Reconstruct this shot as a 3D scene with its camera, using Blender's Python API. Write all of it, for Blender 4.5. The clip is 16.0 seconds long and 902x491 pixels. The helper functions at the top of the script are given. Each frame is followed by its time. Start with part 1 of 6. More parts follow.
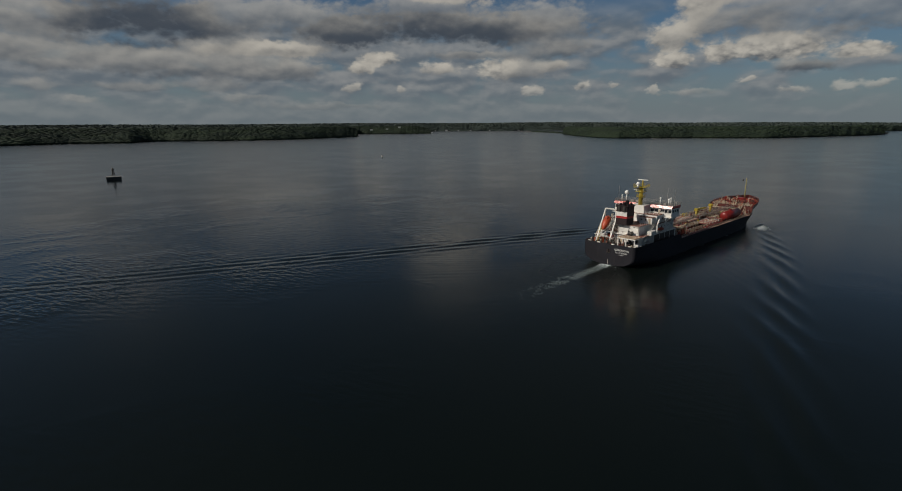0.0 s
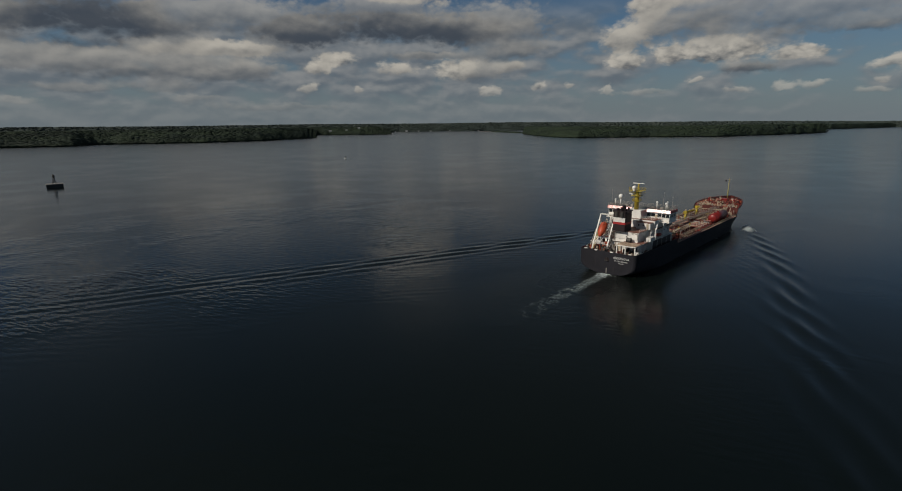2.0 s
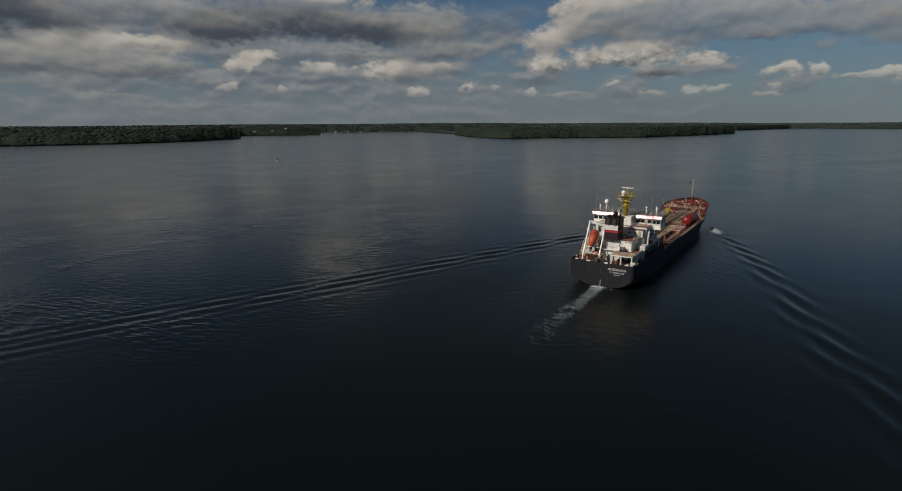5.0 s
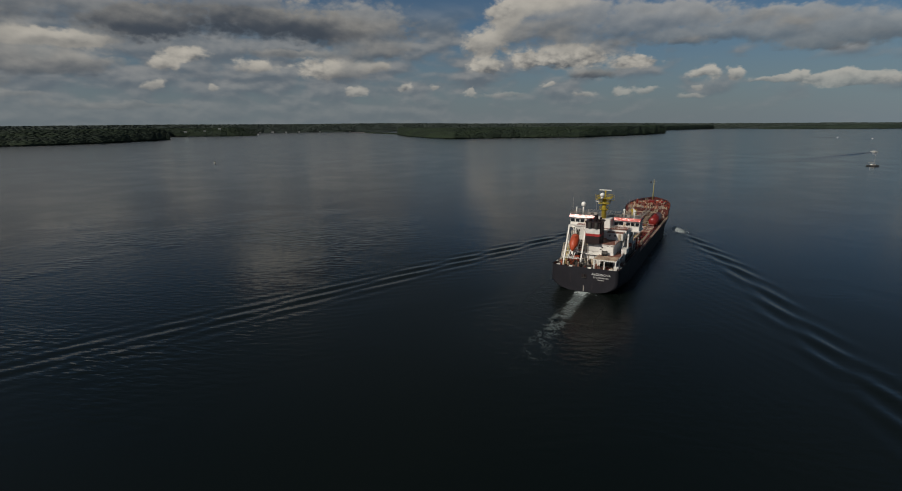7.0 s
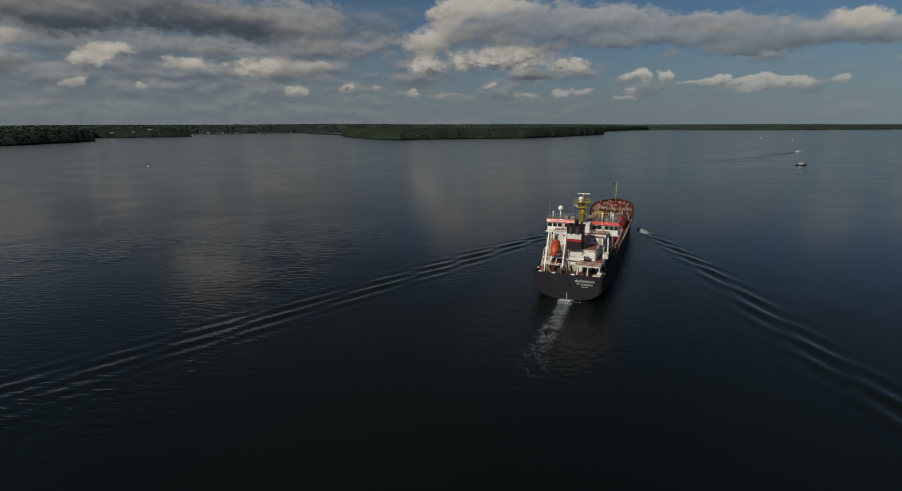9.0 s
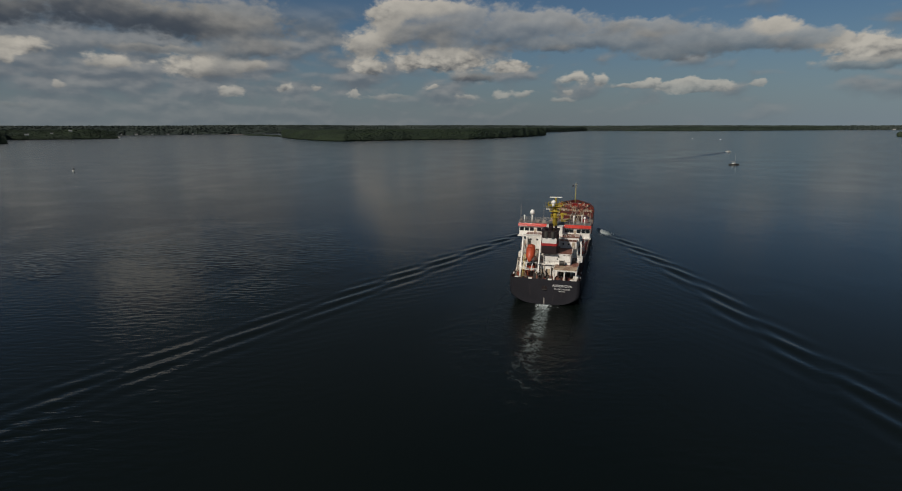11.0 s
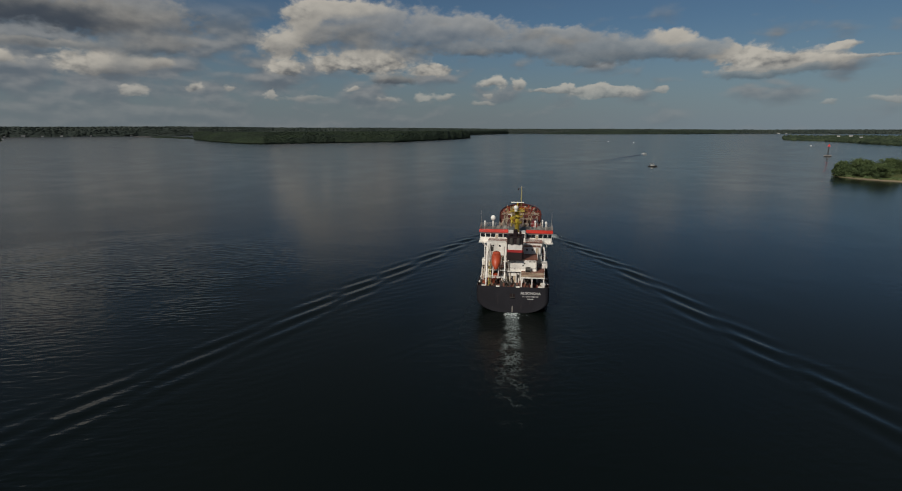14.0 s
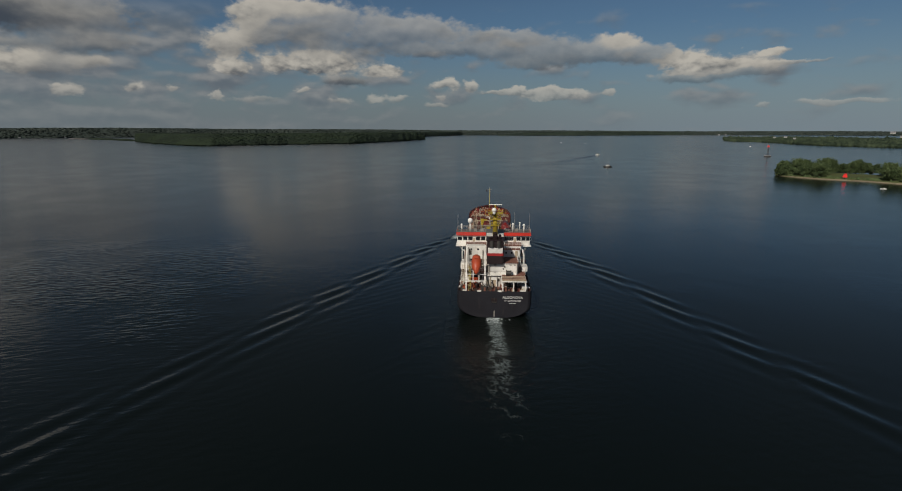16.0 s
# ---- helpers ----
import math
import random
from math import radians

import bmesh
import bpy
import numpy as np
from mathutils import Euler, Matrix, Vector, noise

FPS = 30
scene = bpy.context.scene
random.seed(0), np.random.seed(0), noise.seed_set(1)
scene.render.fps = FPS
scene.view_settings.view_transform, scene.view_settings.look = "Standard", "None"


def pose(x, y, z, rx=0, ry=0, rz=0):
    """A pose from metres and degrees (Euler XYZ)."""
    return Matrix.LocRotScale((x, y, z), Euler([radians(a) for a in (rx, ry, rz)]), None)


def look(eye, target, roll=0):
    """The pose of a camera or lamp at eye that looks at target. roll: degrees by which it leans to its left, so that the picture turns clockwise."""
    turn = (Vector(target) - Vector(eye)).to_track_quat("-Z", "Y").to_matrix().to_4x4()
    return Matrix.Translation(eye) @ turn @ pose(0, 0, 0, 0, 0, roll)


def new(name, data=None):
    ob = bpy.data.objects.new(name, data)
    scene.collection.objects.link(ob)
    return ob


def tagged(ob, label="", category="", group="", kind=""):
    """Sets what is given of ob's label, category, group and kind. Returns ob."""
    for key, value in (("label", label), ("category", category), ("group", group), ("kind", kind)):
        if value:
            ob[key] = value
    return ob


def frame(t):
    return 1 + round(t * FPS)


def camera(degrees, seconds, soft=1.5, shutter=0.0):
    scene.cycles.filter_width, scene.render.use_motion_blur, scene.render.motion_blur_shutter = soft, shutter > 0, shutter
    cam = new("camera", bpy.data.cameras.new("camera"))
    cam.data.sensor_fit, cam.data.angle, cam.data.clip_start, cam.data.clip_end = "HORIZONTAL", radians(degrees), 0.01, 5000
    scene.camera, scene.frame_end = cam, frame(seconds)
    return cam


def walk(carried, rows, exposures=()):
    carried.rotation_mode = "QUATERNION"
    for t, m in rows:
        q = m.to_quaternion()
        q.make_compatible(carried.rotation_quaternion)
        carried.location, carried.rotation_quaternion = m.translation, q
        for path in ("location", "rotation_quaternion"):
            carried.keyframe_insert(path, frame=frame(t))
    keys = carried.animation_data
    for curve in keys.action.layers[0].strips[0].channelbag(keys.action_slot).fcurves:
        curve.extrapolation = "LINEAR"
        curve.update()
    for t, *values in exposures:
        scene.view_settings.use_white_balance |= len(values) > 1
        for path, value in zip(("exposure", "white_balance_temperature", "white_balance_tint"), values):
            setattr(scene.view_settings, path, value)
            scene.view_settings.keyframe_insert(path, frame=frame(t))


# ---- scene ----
def drone(x, y, z, yaw, tilt, lean):
    return pose(x, y, z, 0, 0, yaw) @ pose(0, 0, 0, tilt) @ pose(0, 0, 0, 0, 0, lean)


cam = camera(81.76, 16.0, soft=1.0)
PATH = [
    (0.0, drone(92.31, -158.79, 47.61, 47.43, 77.01, -0.42)),
    (0.5, drone(88.15, -158.07, 47.80, 46.56, 77.01, -0.53)),
    (1.0, drone(84.00, -157.23, 47.94, 45.58, 77.01, -0.61)),
    (1.5, drone(79.80, -156.26, 48.06, 44.41, 77.01, -0.68)),
    (2.0, drone(75.62, -155.21, 48.15, 43.12, 77.01, -0.72)),
    (2.5, drone(71.51, -154.04, 48.18, 41.85, 77.00, -0.73)),
    (3.0, drone(67.24, -152.93, 48.17, 40.81, 76.97, -0.74)),
    (5.5, drone(47.73, -149.56, 48.22, 33.88, 77.00, -0.54)),
    (6.0, drone(44.25, -148.89, 48.30, 32.25, 76.98, -0.54)),
    (6.5, drone(40.84, -148.24, 48.40, 30.64, 76.97, -0.55)),
    (7.0, drone(37.49, -147.60, 48.49, 29.10, 76.96, -0.57)),
    (7.5, drone(34.38, -146.84, 48.57, 27.55, 76.93, -0.58)),
    (8.0, drone(31.22, -145.93, 48.67, 26.05, 76.94, -0.54)),
    (8.5, drone(28.17, -144.97, 48.77, 24.54, 76.97, -0.50)),
    (9.0, drone(25.22, -143.98, 48.92, 23.01, 76.99, -0.47)),
    (11.5, drone(13.55, -141.76, 49.74, 15.38, 77.07, -0.43)),
    (12.0, drone(11.40, -141.10, 49.77, 13.94, 77.10, -0.40)),
    (12.5, drone(9.32, -140.29, 49.83, 12.59, 77.13, -0.35)),
    (13.0, drone(7.27, -139.43, 49.86, 11.34, 77.17, -0.30)),
    (13.5, drone(5.35, -138.60, 49.88, 10.01, 77.22, -0.25)),
    (14.0, drone(3.63, -137.66, 49.92, 8.53, 77.28, -0.19)),
    (14.5, drone(1.84, -136.69, 49.94, 7.12, 77.32, -0.15)),
    (15.0, drone(0.02, -135.72, 49.89, 5.84, 77.37, -0.14)),
    (15.5, drone(-1.61, -134.75, 49.83, 4.65, 77.41, -0.14)),
    (16.0, drone(-3.32, -133.82, 49.71, 3.54, 77.43, -0.16)),
]
walk(cam, PATH)

# ---- sky and sun ----
SUN_SIDE, SUN_HEIGHT = 25.0, 38.0      # degrees to port of dead astern, degrees above the water
world = bpy.data.worlds.new("sky")
scene.world = world
world.use_nodes = True
WT = world.node_tree
WT.nodes.clear()


class Net:
    """Small helper that adds nodes to a tree."""

    def __init__(self, tree):
        self.tree = tree

    def put(self, socket, value):
        if hasattr(value, "is_output"):
            self.tree.links.new(value, socket)
        else:
            socket.default_value = value

    def math(self, op, a, b=None, c=None, clamp=False):
        n = self.tree.nodes.new("ShaderNodeMath")
        n.operation, n.use_clamp = op, clamp
        for i, v in enumerate((a, b, c)):
            if v is not None:
                self.put(n.inputs[i], v)
        return n.outputs[0]

    def vec(self, op, a, b=None, c=None):
        n = self.tree.nodes.new("ShaderNodeVectorMath")
        n.operation = op
        for i, v in enumerate((a, b, c)):
            if v is not None:
                self.put(n.inputs[i], v)
        return n.outputs["Value"] if op in ("DOT_PRODUCT", "LENGTH") else n.outputs[0]

    def scale(self, v, f):
        n = self.tree.nodes.new("ShaderNodeVectorMath")
        n.operation = "SCALE"
        self.put(n.inputs[0], v)
        self.put(n.inputs["Scale"], f)
        return n.outputs[0]

    def xyz(self, v):
        n = self.tree.nodes.new("ShaderNodeSeparateXYZ")
        self.put(n.inputs[0], v)
        return n.outputs

    def join(self, x, y, z):
        n = self.tree.nodes.new("ShaderNodeCombineXYZ")
        for i, v in enumerate((x, y, z)):
            self.put(n.inputs[i], v)
        return n.outputs[0]

    def noise(self, v, scale, detail=4, rough=0.55, distort=0.0, colour=False):
        n = self.tree.nodes.new("ShaderNodeTexNoise")
        self.put(n.inputs["Vector"], v)
        for k, q in (("Scale", scale), ("Detail", detail), ("Roughness", rough), ("Distortion", distort)):
            n.inputs[k].default_value = q
        return n.outputs["Color" if colour else "Fac"]

    def step(self, v, lo, hi, out0=0.0, out1=1.0):
        n = self.tree.nodes.new("ShaderNodeMapRange")
        n.interpolation_type = "SMOOTHSTEP"
        for i, q in enumerate((v, lo, hi, out0, out1)):
            self.put(n.inputs[i], q)
        return n.outputs[0]

    def mix(self, f, a, b):
        n = self.tree.nodes.new("ShaderNodeMix")
        n.data_type = "RGBA"
        self.put(n.inputs[0], f)
        for s, v in ((n.inputs[6], a), (n.inputs[7], b)):
            self.put(s, (*v, 1.0) if isinstance(v, tuple) and len(v) == 3 else v)
        return n.outputs[2]


def build_sky():
    n = Net(WT)
    way = WT.nodes.new("ShaderNodeTexCoord").outputs["Generated"]
    x, y, z = n.xyz(way)
    deg = 180 / math.pi
    az = n.math("MULTIPLY", n.math("ARCTAN2", n.math("MULTIPLY", x, -1.0), y), deg)
    el = n.math("MULTIPLY", n.math("ARCSINE", z), deg)
    flat = n.join(n.math("MULTIPLY", az, 0.62), el, 0.0)
    curl = n.vec("SUBTRACT", n.noise(flat, 0.75, 5, 0.55, 0.2, True), (0.5, 0.5, 0.5))
    seat = n.vec("ADD", n.join(az, el, 0.0), n.vec("MULTIPLY", curl, (2.6, 1.2, 0.0)))
    fine = n.noise(flat, 1.3, 5, 0.50, 0.1)
    heap = WT.nodes.new("ShaderNodeTexVoronoi")
    heap.inputs["Scale"].default_value, heap.inputs["Detail"].default_value, heap.inputs["Roughness"].default_value = 1.25, 2.0, 0.55
    n.put(heap.inputs["Vector"], n.vec("ADD", flat, n.vec("MULTIPLY", curl, (0.7, 0.7, 0.0))))
    billow = n.math("SUBTRACT", 0.42, heap.outputs["Distance"])
    below = n.noise(flat, 0.62, 4, 0.45, 0.1)
    above = n.noise(n.vec("ADD", flat, (0.14, 0.50, 0.0)), 0.62, 4, 0.45, 0.1)
    relief = n.math("SUBTRACT", below, above)
    lumps = n.math("SUBTRACT", n.noise(flat, 1.2, 3, 0.45, 0.25), n.noise(n.vec("ADD", flat, (0.12, 0.28, 0.0)), 1.2, 3, 0.45, 0.25))

    # clouds in and out of sight: bearing, height, half width, half height (degrees), brightness
    bank_a = ((85.1, 6.32, 2.8, 1.16, 0.32), (84.7, 3.65, 1.1, 0.51, 0.45), (84.3, 9.13, 3.6, 1.13, 0.5), (82.1, 5.85, 2.2, 0.56, 0.5),
              (81.9, 2.51, 1.5, 0.34, 0.5), (77.2, 3.66, 4.1, 0.35, 0.3), (76.5, 6.37, 5, 0.54, 0.45), (76.1, 9.56, 6.1, 1.61, -0.35),
              (73.3, 5.41, 7.3, 0.87, 0.26), (71.6, 7.21, 1.4, 0.61, 0.85), (70.2, 3.83, 2.1, 0.43, 0.5), (69.6, 10.12, 2.6, 1.69, 0.45),
              (68.5, 2.78, 2.9, 0.33, 0.45), (67.5, 7.39, 2.4, 0.68, 0.75), (64.5, 5.57, 4.9, 0.82, 0.28), (63.5, 10.76, 4.9, 1.22, 0.5))
    bank_b = ((63.2, 7.54, 3.3, 0.69, 0.8), (60.8, 1.98, 6.9, 0.34, 0.3), (58.1, 8.96, 3.4, 0.96, -0.1), (57.6, 3.88, 1.1, 0.46, 0.75),
              (56.5, 5.64, 0.9, 0.56, 0.85), (54.6, 6.61, 1.8, 0.67, 0.9), (52.4, 3.6, 0.6, 0.35, 0.6), (51, 11.5, 5.8, 0.94, 0.3),
              (48.4, 5.71, 2.2, 0.68, 0.7), (46.3, 9.47, 9.4, 1.08, -0.2), (43.9, 7.08, 6.5, 0.33, 0.35), (42.6, 5.54, 2, 0.85, 0.95),
              (39.5, 5.43, 2, 0.79, 0.4), (39, 3.43, 1.3, 0.46, 0.95), (37.5, 9.91, 4.3, 1.8, 0.42), (36.9, 5.87, 1.5, 0.5, 0.65))
    bank_c = ((36.3, 7.72, 3.4, 0.71, 0.38), (33.5, 3.77, 0.9, 0.45, 1.05), (30.8, 3.93, 0.8, 0.33, 0.7), (26.8, 3.33, 0.7, 0.41, 0.85),
              (25.7, 8.07, 2.1, 1.21, 0.8), (25.3, 5.89, 1.5, 0.68, 0.95), (23.2, 10.92, 1.4, 1.37, 0.95), (23.1, 2.99, 2.7, 0.29, 0.5),
              (21.1, 6.42, 1.4, 0.67, 1.05), (19, 3.95, 0.5, 0.23, 0.7), (18.6, 11.48, 4, 0.82, 0.75), (16.9, 9.42, 6.2, 1.9, 0.3),
              (16.7, 6.46, 3.3, 0.93, 1.15), (15.2, 2.96, 1.1, 0.34, 0.75), (14.1, 4.83, 2.9, 0.44, 0.1), (11.5, 3.15, 1.1, 0.44, 0.95))
    bank_d = ((10.1, 5.87, 2, 0.64, 1.05), (9.3, 9.91, 3.1, 1.26, 0.5), (8.8, 3.23, 1.1, 0.33, 0.75), (5.1, 2.52, 1.3, 0.27, 0.6),
              (4.4, 3.25, 0.5, 0.26, 0.7), (4, 4.69, 1.3, 0.73, 1.1), (4.6, 9.9, 3.0, 0.9, 0.5), (4.5, 7.9, 4.6, 0.5, 0.3),
              (1.4, 4.46, 0.7, 0.46, 0.85), (-1.5, 3.86, 2, 0.35, 0.8), (-1.5, 9.3, 2.6, 0.55, 0.45), (-3.6, 4.23, 0.6, 0.39, 0.95),
              (-4.5, 8.3, 6.5, 0.9, 0.42), (-5.8, 6.55, 4, 0.55, 0.3), (-7.1, 3.56, 3.2, 0.57, 1), (-7.3, 3.64, 2.8, 0.47, 1))
    bank_e = ((-9.2, 7.26, 5.7, 0.55, 0.22), (-12.8, 3.63, 0.6, 0.34, 0.75), (-13.4, 7.96, 2, 0.9, 0.8), (-15.6, 7.12, 3.2, 0.74, 0.4),
              (-20.1, 6.07, 2.2, 1.04, 1.2), (-20.2, 4.71, 2.9, 0.37, 0.1), (-23.3, 5.76, 3.4, 0.76, 0.95), (-25, 5.16, 2.3, 0.35, 0.2),
              (-26.5, 2.07, 0.6, 0.26, 0.8), (-26.9, 6.62, 1.3, 0.34, 1), (-29.4, 5.69, 2.3, 0.14, 0.45), (-30.6, 2.21, 1.5, 0.29, 0.75),
              # unseen, added to tone the water's reflections: dark cloud at 33, bright at 80
              (-33.8, 2.25, 2.3, 0.28, 0.65), (47.5, 14, 4.4, 1.6, 1.5), (33, 15.6, 8.0, 1.7, -0.4), (80, 13.6, 5.0, 1.2, 0.9), (-45, 5, 5, 0.6, 0.6))
    clouds = bank_a + bank_b + bank_c + bank_d + bank_e
    total, tint = 0.0, (0.0, 0.0, 0.0)
    for a, e, w, h, b in clouds:
        w, h = w * 1.12, h * (1.30 if b < 0.6 else 1.15)
        place = n.vec("MULTIPLY_ADD", seat, (1 / w, 1 / h, 0.0), (-a / w, -e / h, b))
        far = n.vec("DOT_PRODUCT", place, place)
        g = n.math("EXPONENT", n.math("MULTIPLY_ADD", far, -1.0, b * b))
        total = n.math("ADD", g, total)
        tint = n.vec("ADD", n.scale(place, g), tint)
    _, rise, glow = n.xyz(tint)
    safe = n.math("MAXIMUM", total, 0.02)
    rise, glow = n.math("DIVIDE", rise, safe), n.math("DIVIDE", glow, safe)

    # broken cloud all round, thicker to port
    over = n.math("DIVIDE", 1.0, n.math("ADD", n.math("MAXIMUM", z, 0.0), 0.08))
    deck = n.noise(n.join(n.math("MULTIPLY", x, over), n.math("MULTIPLY", y, over), 3.3), 0.6, 6, 0.55, 0.2)
    veil = n.math("MULTIPLY", n.step(deck, 0.42, 0.62), n.step(el, 12.0, 18.0))
    spot = n.join(n.math("MULTIPLY", az, 0.42), el, 7.7)
    bank = n.noise(spot, 0.50, 3, 0.45, 0.15)
    higher = n.noise(n.vec("ADD", spot, (0.05, 0.45, 0.0)), 0.50, 3, 0.45, 0.15)
    thick = n.step(az, -8.0, 52.0, -0.08, 0.17)
    bars = n.math("MULTIPLY", n.step(n.math("ADD", bank, thick), 0.42, 0.66), n.step(el, 8.5, 12.5, 1.0, 0.0))
    lit = n.math("SUBTRACT", bank, higher)
    edge = n.math("MULTIPLY_ADD", billow, 0.34, n.math("MULTIPLY", n.math("SUBTRACT", fine, 0.5), 0.66))
    soft = n.step(glow, 0.2, 0.9, 0.80, 0.62)
    dens = n.step(n.math("ADD", total, edge), 0.14, soft)
    thin = n.math("MULTIPLY", n.step(glow, 0.18, 0.32), n.step(glow, 0.46, 0.62, 1.0, 0.0))
    dens = n.math("MULTIPLY", dens, n.math("MULTIPLY_ADD", thin, -0.35, 1.0))

    # blue above, pale haze low down
    nishita = WT.nodes.new("ShaderNodeTexSky")
    nishita.sky_type, nishita.sun_disc = "NISHITA", False
    nishita.sun_elevation, nishita.sun_rotation = radians(SUN_HEIGHT), radians(180 + SUN_SIDE)
    nishita.air_density, nishita.dust_density, nishita.ozone_density = 1.0, 0.6, 2.0
    blue = n.scale(n.vec("MULTIPLY", nishita.outputs[0], (0.0238, 0.0325, 0.0388)), n.step(el, 11.5, 19.0, 1.0, 0.58))
    haze = n.mix(n.step(az, -22.0, 8.0), (0.152, 0.190, 0.218), (0.150, 0.178, 0.196))
    back = n.mix(n.step(el, -2.0, 11.0, 0.97, 0.10), blue, n.scale(haze, n.step(az, -42.0, 12.0, 1.25, 1.0)))
    back = n.mix(n.math("MULTIPLY", veil, 0.32), back, n.mix(n.step(deck, 0.5, 0.75), (0.100, 0.106, 0.100), (0.056, 0.063, 0.064)))
    grey = n.mix(n.step(n.math("MULTIPLY_ADD", relief, 0.9, n.math("MULTIPLY", lit, 1.9)), -0.34, 0.44), (0.114, 0.137, 0.162), (0.248, 0.254, 0.256))
    back = n.mix(n.math("MULTIPLY", bars, n.step(el, 0.3, 5.0, 0.30, 0.92)), back, grey)
    heaped = n.step(glow, 0.60, 1.0)
    folds = n.math("MULTIPLY_ADD", n.math("MULTIPLY", lumps, heaped), 0.7, n.math("MULTIPLY", relief, n.math("MULTIPLY_ADD", heaped, 0.65, 0.42)))
    light = n.math("MULTIPLY_ADD", rise, 0.34, n.math("ADD", n.math("MULTIPLY_ADD", n.math("MULTIPLY", billow, heaped), 0.35, folds), n.math("MULTIPLY_ADD", glow, 0.72, 0.12)))
    puff = n.mix(n.step(light, -0.12, 0.98), (0.050, 0.062, 0.080), (0.490, 0.458, 0.400))
    puff = n.scale(puff, n.step(glow, 1.2, 1.8, 1.0, 2.2))
    low = n.step(el, 1.0, 6.5, 0.30, 0.95)
    skyc = n.mix(n.math("MULTIPLY", dens, low), back, puff)
    bg = WT.nodes.new("ShaderNodeBackground")
    WT.links.new(skyc, bg.inputs[0])
    bg.inputs[1].default_value = 0.965
    WT.links.new(bg.outputs[0], WT.nodes.new("ShaderNodeOutputWorld").inputs[0])


build_sky()
sun = new("sun", bpy.data.lights.new("sun", "SUN"))
sun.data.energy, sun.data.angle, sun.data.color = 3.2, radians(0.6), (1.0, 0.93, 0.82)
sa, sh = radians(SUN_SIDE), radians(SUN_HEIGHT)
SUN_WAY = Vector((-math.sin(sa) * math.cos(sh), -math.cos(sa) * math.cos(sh), math.sin(sh)))
sun.matrix_world = look(SUN_WAY * 900, (0, 0, 0))
scene.view_settings.exposure = 0.0


# ---- materials ----
def shader(name):
    m = bpy.data.materials.new(name)
    m.use_nodes = True
    t = m.node_tree
    return m, Net(t), t.nodes["Principled BSDF"]


def paint(name, colour, rough=0.5, metal=0.0, wear=(0.25, 0.12, 0.06), worn=0.25, scale=0.8, streak=1.0, bump=0.15, vary=0.25, gloss=0.4):
    """Painted or bare surface: broad fading, fine grain, stains of the wear colour that run along z by streak."""
    m, n, b = shader(name)
    t = m.node_tree.nodes.new("ShaderNodeTexCoord").outputs["Object"]
    run = n.vec("MULTIPLY", t, (1.0, 1.0, 1.0 / streak))
    broad = n.noise(t, 0.35 * scale, 3, 0.5)
    grain = n.noise(t, 9.0 * scale, 4, 0.6)
    spots = n.noise(run, 1.9 * scale, 6, 0.65)
    c = n.mix(n.step(broad, 0.3, 0.7), tuple(v * (1 - vary) for v in colour), tuple(min(1, v * (1 + vary * 0.4)) for v in colour))
    c = n.mix(n.math("MULTIPLY", n.step(grain, 0.35, 0.8), 0.18), c, tuple(v * 0.5 for v in colour))
    c = n.mix(n.math("MULTIPLY", n.step(spots, 0.56, 0.74), worn), c, wear)
    n.put(b.inputs["Base Color"], c)
    n.put(b.inputs["Roughness"], n.step(grain, 0.2, 0.8, max(0.03, rough - 0.1), min(1, rough + 0.12)))
    b.inputs["Metallic"].default_value = metal
    b.inputs["Specular IOR Level"].default_value = gloss
    if bump:
        k = m.node_tree.nodes.new("ShaderNodeBump")
        k.inputs["Strength"].default_value, k.inputs["Distance"].default_value = bump, 0.05
        n.put(k.inputs["Height"], n.math("ADD", grain, spots))
        n.put(b.inputs["Normal"], k.outputs[0])
    return m


def leaf(name, dark, light, scale=0.2):
    m, n, b = shader(name)
    t = m.node_tree.nodes.new("ShaderNodeTexCoord").outputs["Object"]
    g = m.node_tree.nodes.new("ShaderNodeNewGeometry").outputs["Random Per Island"]
    c = n.mix(n.math("MULTIPLY_ADD", n.step(n.noise(t, scale, 4, 0.6), 0.35, 0.68), 0.75, n.math("MULTIPLY", g, 0.25)), dark, light)
    n.put(b.inputs["Base Color"], c)
    b.inputs["Roughness"].default_value = 0.8
    b.inputs["Specular IOR Level"].default_value = 0.2
    return m


WHITE = paint("white_paint", (0.79, 0.76, 0.71), 0.45, worn=0.42, streak=5.0, wear=(0.36, 0.22, 0.13))
HULL = paint("hull_paint", (0.023, 0.0225, 0.028), 0.62, worn=0.30, streak=4.0, wear=(0.055, 0.045, 0.043), scale=0.35, bump=0.05, gloss=0.16)
DECK = paint("deck_red", (0.100, 0.020, 0.015), 0.62, worn=0.5, wear=(0.050, 0.018, 0.014), scale=0.8)
BROWN = paint("deck_brown", (0.20, 0.085, 0.06), 0.65, worn=0.4, wear=(0.10, 0.05, 0.04))
RED = paint("red_fascia", (0.52, 0.036, 0.022), 0.17, worn=0.10, bump=0.45, scale=0.55)
ROOFTOP = paint("roof_paint", (0.14, 0.145, 0.14), 0.6, worn=0.4)
TANKRED = paint("tank_red", (0.21, 0.018, 0.016), 0.34, worn=0.2)
PIPE = paint("pipe_red", (0.20, 0.048, 0.034), 0.5, worn=0.45, wear=(0.12, 0.06, 0.05))
